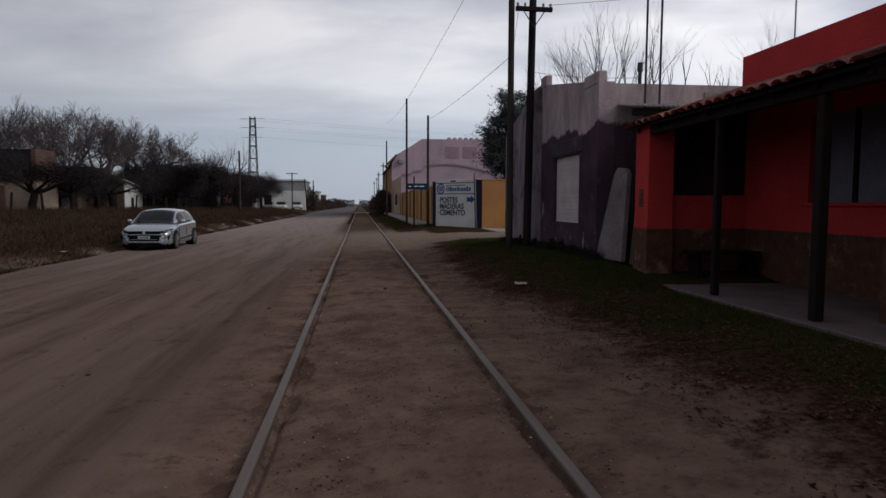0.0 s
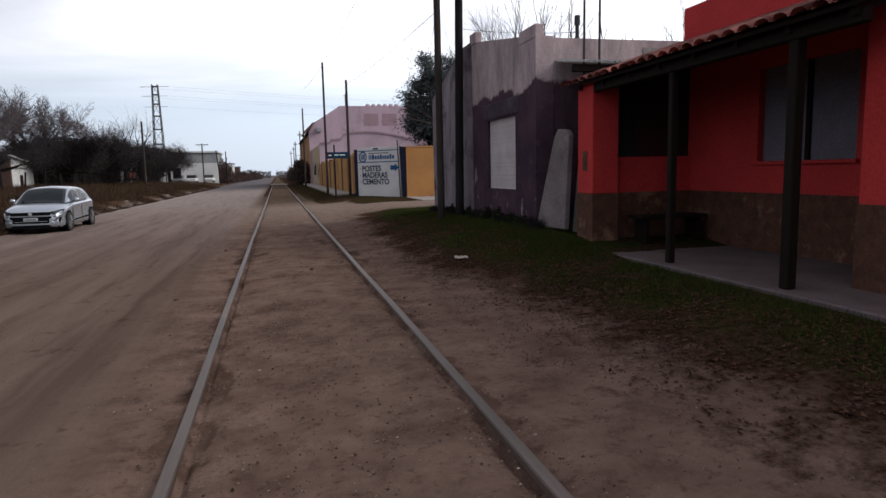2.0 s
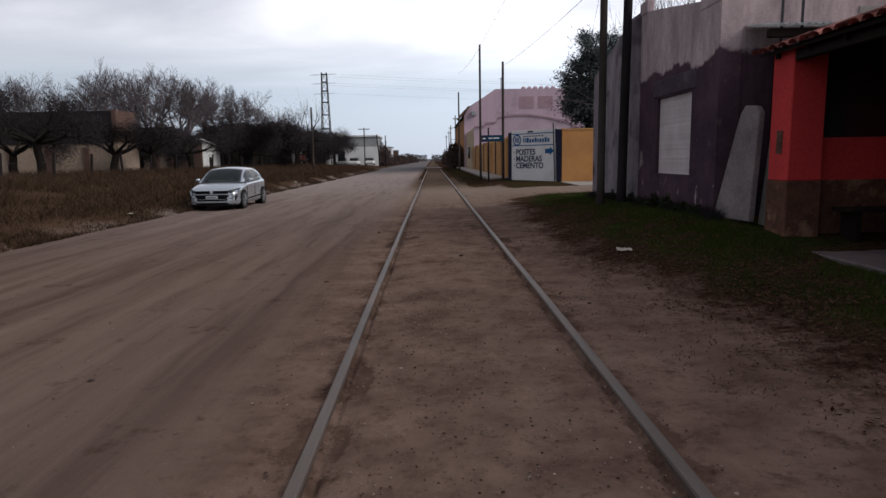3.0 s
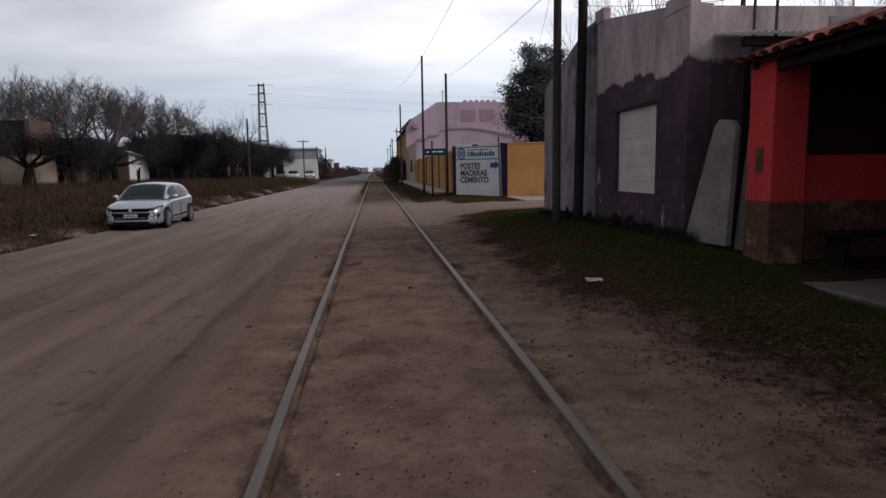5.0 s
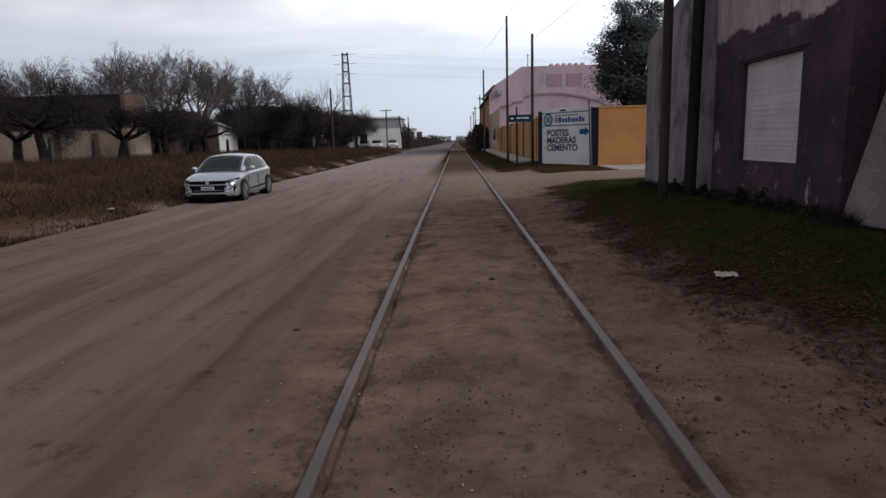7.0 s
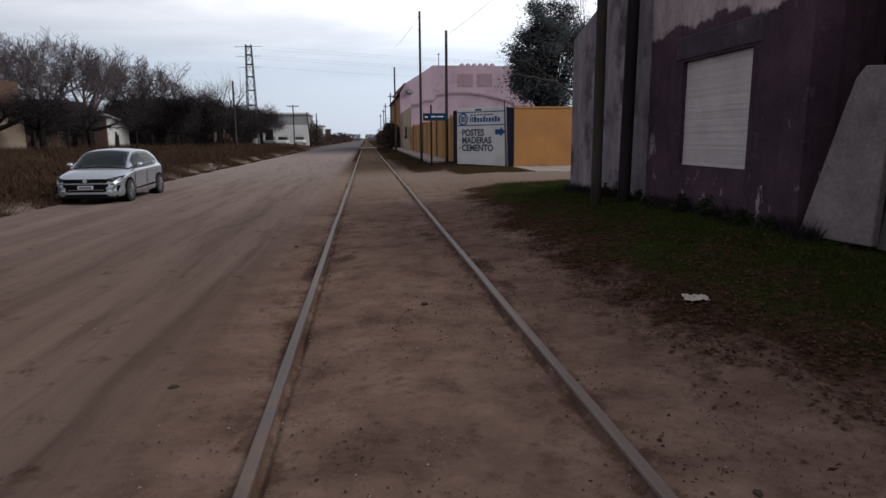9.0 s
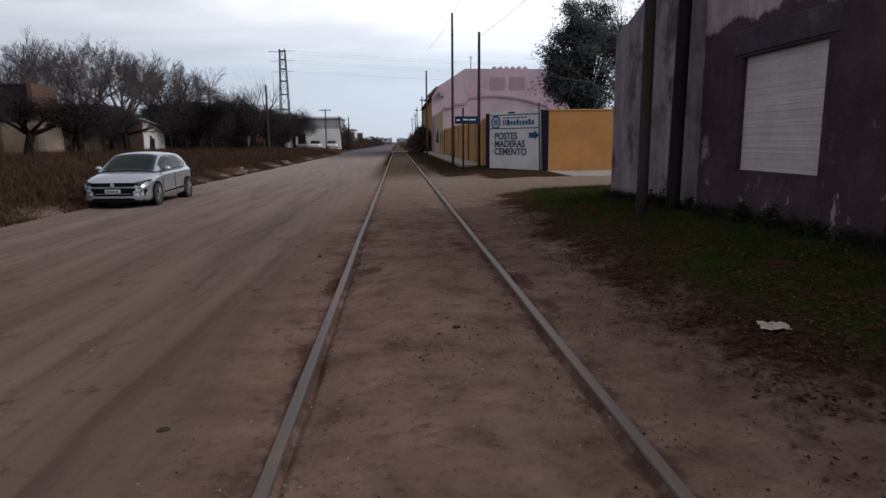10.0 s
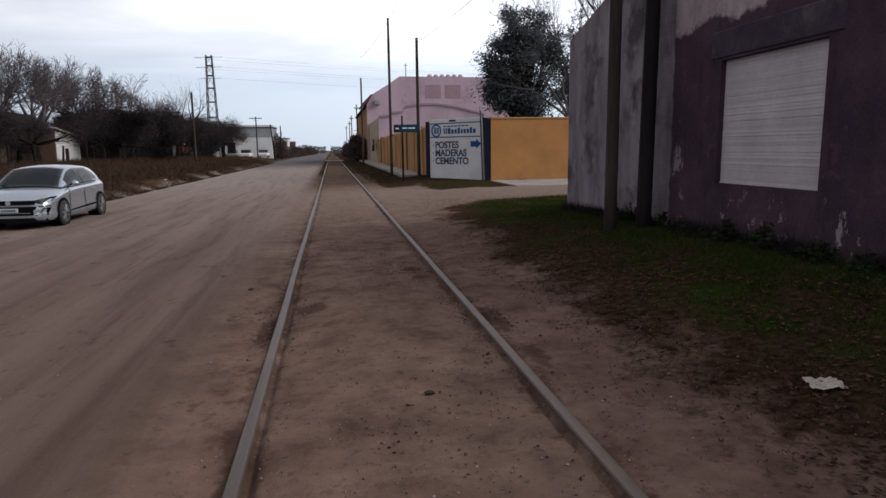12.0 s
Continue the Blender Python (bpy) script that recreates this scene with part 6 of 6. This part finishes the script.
def grit_pick(n, seed):
    rg = np.random.default_rng(seed)
    v, f = [], []
    base = [(1, 0, 0), (-0.5, 0.87, 0), (-0.5, -0.87, 0), (0, 0, 0.9)]
    for _ in range(n):
        y = 3.5 + 26 * rg.uniform() ** 1.4
        x = rg.normal(0.3, 1.4) if rg.uniform() < 0.75 else rg.uniform(-7.5, 1.5)
        if x > 3.2 or x < -8 or abs(abs(x) - 0.875) < 0.05:
            continue
        s = 0.003 + 0.009 * rg.uniform() ** 4
        z = gz(x, y) + 0.004
        a = rg.uniform(0, 6.3)
        k = len(v)
        for px, py, pz in base:
            q = rg.uniform(0.7, 1.3)
            v.append((x + s * q * (px * math.cos(a) - py * math.sin(a)), y + s * q * (px * math.sin(a) + py * math.cos(a)), z - 0.3 * s + pz * s * q))
        f += [(k, k + 1, k + 3), (k + 1, k + 2, k + 3), (k + 2, k, k + 3)]
    me = bpy.data.meshes.new("gravel")
    me.from_pydata(v, [], f)
    me.materials.append(M_GRIT)
    return tagged(new("gravel", me), "loose small gravel and crumbs of dirt on the street", "gravel", kind="stuff")


M_GRIT = leafmat("gravel_grit", (0.04, 0.028, 0.024), (0.21, 0.165, 0.14), 0.95)
grit_pick(26000, 6)


# dark ballast beside the right rail and a hollow's rubble
def rubble(name, spots, n, seed, label):
    rg = np.random.default_rng(seed)
    v, f = [], []
    base = [(1, 0, 0), (0, 1, 0), (-1, 0, 0), (0, -1, 0), (0, 0, 0.8)]
    for x0, y0, sx, sy in spots:
        for _ in range(n):
            x, y = rg.normal(x0, sx), rg.normal(y0, sy)
            if abs(abs(x) - 0.875) < 0.045:
                continue
            s = 0.004 + 0.014 * rg.uniform() ** 2
            z = gz(x, y) - 0.004
            a = rg.uniform(0, 6.3)
            k = len(v)
            for px, py, pz in base:
                q = rg.uniform(0.6, 1.3)
                v.append((x + s * q * (px * math.cos(a) - py * math.sin(a)), y + s * q * (px * math.sin(a) + py * math.cos(a)), z + pz * s * q))
            f += [(k, k + 1, k + 4), (k + 1, k + 2, k + 4), (k + 2, k + 3, k + 4), (k + 3, k, k + 4)]
    me = bpy.data.meshes.new(name)
    me.from_pydata(v, [], f)
    me.materials.append(M_RUBBLE)
    return tagged(new(name, me), label, "gravel", kind="stuff")


M_RUBBLE = leafmat("dark_ballast_stone", (0.03, 0.021, 0.017), (0.10, 0.072, 0.058), 0.95)
rubble("ballast", ((1.05, 14.3, 0.09, 0.6), (0.72, 14.2, 0.06, 0.5), (0.62, 17.0, 0.16, 0.25), (-0.98, 15.2, 0.06, 0.7), (-0.76, 14.8, 0.05, 0.8), (1.02, 10.2, 0.05, 0.7)), 130, 12, "dark loose ballast stones lying along the rails")
for i in range(6):
    shrub("field_shrub", (-25.5 + rs.uniform(-1.5, 1.5), 78 + i * 9.0, 0.75), (2.2, 2.6, rs.uniform(1.5, 2.6)), 260, "low dark leafless shrub under the field trees", M_HEDGE, "shrubs under the trees", 120 + i)
for i in range(13):
    shrub("field_bush", (-30.5 + rs.uniform(-1.0, 1.0), 77 + i * 5.2, 0.6), (2.6, 3.6, rs.uniform(4.6, 5.8)), 700, "tall dark leafless bush behind the low grey wall", M_HEDGE, "bushes behind the far wall", 150 + i)
part("slab", box(-1.25, 1.35, 101, 106, -0.15, 0.085, 0.02), M_WALK, thing("crossing_slab", (0, 103, 0), "pale concrete crossing slab between the far rails", "slab"))
scatter("far_verge_dead_grass", 9000, far_verge_pick, 0.035, 0.012, M_GRASSD, "dead brown grass on the strip beside the far rails", 7, 1.0)


# dead leaves and dark tufts on the verge
def litter(name, n, pick, lo, hi, material, label, seed, kind_name):
    rg = np.random.default_rng(seed)
    v, f = [], []
    while len(f) < n:
        p = pick(rg)
        if p is None:
            continue
        x, y, _ = p
        z = gz(x, y) + rg.uniform(0.008, 0.03)
        a, s = rg.uniform(0, 6.3), rg.uniform(lo, hi)
        c, d = math.cos(a) * s, math.sin(a) * s
        k = len(v)
        v += [(x - c, y - d, z + rg.uniform(-0.3, 0.5) * s), (x + d * 0.5, y - c * 0.5, z), (x + c, y + d, z + rg.uniform(-0.3, 0.6) * s), (x - d * 0.5, y + c * 0.5, z)]
        f.append((k, k + 1, k + 2, k + 3))
    me = bpy.data.meshes.new(name)
    me.from_pydata(v, [], f)
    me.materials.append(material)
    return tagged(new(name, me), label, kind_name, kind="stuff")


def litter_pick(rg):
    x, y = rg.uniform(1.2, 4.1), rg.uniform(4.0, 20)
    e = table(y, RIGHT_EDGE)
    c = noise.noise((x * 1.9, y * 1.6, 12.0)) + 0.6 * noise.noise((x * 5, y * 4.5, 2.5))
    if sm((x - e + 0.5) / 1.0) * (0.55 + c) < rg.uniform(0.1, 0.9):
        return None
    return x, y, 1.0


M_LITTER = leafmat("rotting_leaf", (0.020, 0.010, 0.007), (0.085, 0.047, 0.032), 0.9)
litter("leaf_litter", 16000, litter_pick, 0.008, 0.028, M_LITTER, "rotting brown leaves strewn over the verge", 31, "leaves")


def weed(at, r, h, seed):
    """A low clump of broad dark leaves on short stalks."""
    g = Grow(seed)
    for _ in range(26):
        a, e = g.rng.uniform(0, 6.3), g.rng.uniform(0.3, 1.4)
        tip = Vector((r * math.cos(a) * math.cos(e), r * math.sin(a) * math.cos(e), h * math.sin(e) * g.rng.uniform(0.6, 1.1)))
        g.limb(Vector((0, 0, -0.02)), tip, 0.004, 0.002, 3)
        for _ in range(5):
            g.card(tip * g.rng.uniform(0.6, 1.05), g.rng.uniform(0.018, 0.035), 1.5)
    t = tagged(new("broadleaf_weed"), "clump of dark broad-leaved weed at the wall foot", "weed", "weeds at the wall foot")
    t.matrix_world = pose(*at)
    st = new("stalks", g.mesh("stalks", M_TWIG)); st.parent = t
    lv = new("leaves", g.leaves("leaves", M_WEED)); lv.parent = t
    return t


rw = random.Random(77)
for y in (13.5, 13.9, 14.15, 14.7, 14.95, 15.3, 15.8, 16.2, 16.5, 16.75, 17.7, 18.1, 18.9):
    x = 3.95 - rw.uniform(0.0, 0.12)
    weed((x, y, gz(x, y)), rw.uniform(0.10, 0.2), rw.uniform(0.12, 0.30), 300 + int(y * 10))

# dark crumbs of earth and paler pebbles between and beside the rails
def crumbs(name, n, lo, hi, material, label, seed):
    rg = np.random.default_rng(seed)
    v, f = [], []
    base = [(1, 0, 0), (0.3, 0.95, 0), (-0.8, 0.6, 0), (-0.8, -0.6, 0), (0.3, -0.95, 0), (0.1, 0.1, 0.7)]
    while len(f) < n * 5:
        y = 4.2 + 20 * rg.uniform() ** 1.3
        x = rg.normal(0.35, 0.9)
        if x < -7 or x > 2.6 or abs(abs(x) - 0.875) < 0.06:
            continue
        if noise.noise((x * 1.4, y * 1.1, 21.0)) + 0.5 * noise.noise((x * 4, y * 3, 3.0)) < rg.uniform(-0.45, 0.5):
            continue
        s = lo + (hi - lo) * rg.uniform() ** 3
        a, z, k = rg.uniform(0, 6.3), gz(x, y) - 0.15 * s, len(v)
        for px, py, pz in base:
            q = s * rg.uniform(0.65, 1.3)
            v.append((x + q * (px * math.cos(a) - py * math.sin(a)), y + q * (px * math.sin(a) + py * math.cos(a)), z + pz * q))
        f += [(k + i, k + (i + 1) % 5, k + 5) for i in range(5)]
    me = bpy.data.meshes.new(name)
    me.from_pydata(v, [], f)
    me.materials.append(material)
    return tagged(new(name, me), label, "gravel", kind="stuff")


M_CRUMB = leafmat("damp_earth_crumb", (0.026, 0.018, 0.015), (0.062, 0.043, 0.035), 0.95)
M_PEBBLE = leafmat("pale_pebble", (0.16, 0.125, 0.105), (0.30, 0.25, 0.22), 0.85)
crumbs("earth_crumbs", 3600, 0.004, 0.012, M_CRUMB, "dark damp crumbs of earth between the rails", 41)
crumbs("pebbles", 500, 0.004, 0.012, M_PEBBLE, "scattered pale pebbles between the rails", 42)

# what stands far off under and beyond the trees
pillar = thing("gate_pillar", (-20.6, 98, 0.9), "white-painted gate pillar far off beside the field trees", "pillar")
part("shaft", box(-20.9, -20.45, 97.8, 98.2, 0.6, 2.95, 0.02), M_FARWHITE, pillar)
part("cap", box(-20.98, -20.37, 97.72, 98.28, 2.95, 3.05, 0.02), M_FARWHITE, pillar)
board = thing("red_notice_board", (-19.4, 98.3, 0.9), "faded red notice board on two legs under trees", "sign")
part("panel", box(-19.85, -19.0, 98.28, 98.34, 1.5, 2.4, 0.01), M_TILE, board)
for x in (-19.85, -19.05):
    part("leg", box(x, x + 0.06, 98.36, 98.42, 0.6, 2.6), M_POLEDARK, board)
drum = thing("red_water_tank", (-25.6, 100, 0.9), "small red water tank on a low stand beneath the trees", "tank")
bm = bmesh.new()
tube(bm, (-25.6, 100, 1.2), (-25.6, 100, 1.9), 0.4, 0.4, 18)
tube(bm, (-25.6, 100, 1.9), (-25.6, 100, 2.02), 0.4, 0.1, 18)
part("barrel", bm, M_TILE, drum)
part("stand", box(-26.1, -25.1, 99.5, 100.5, 0.6, 1.2), M_CONC, drum)
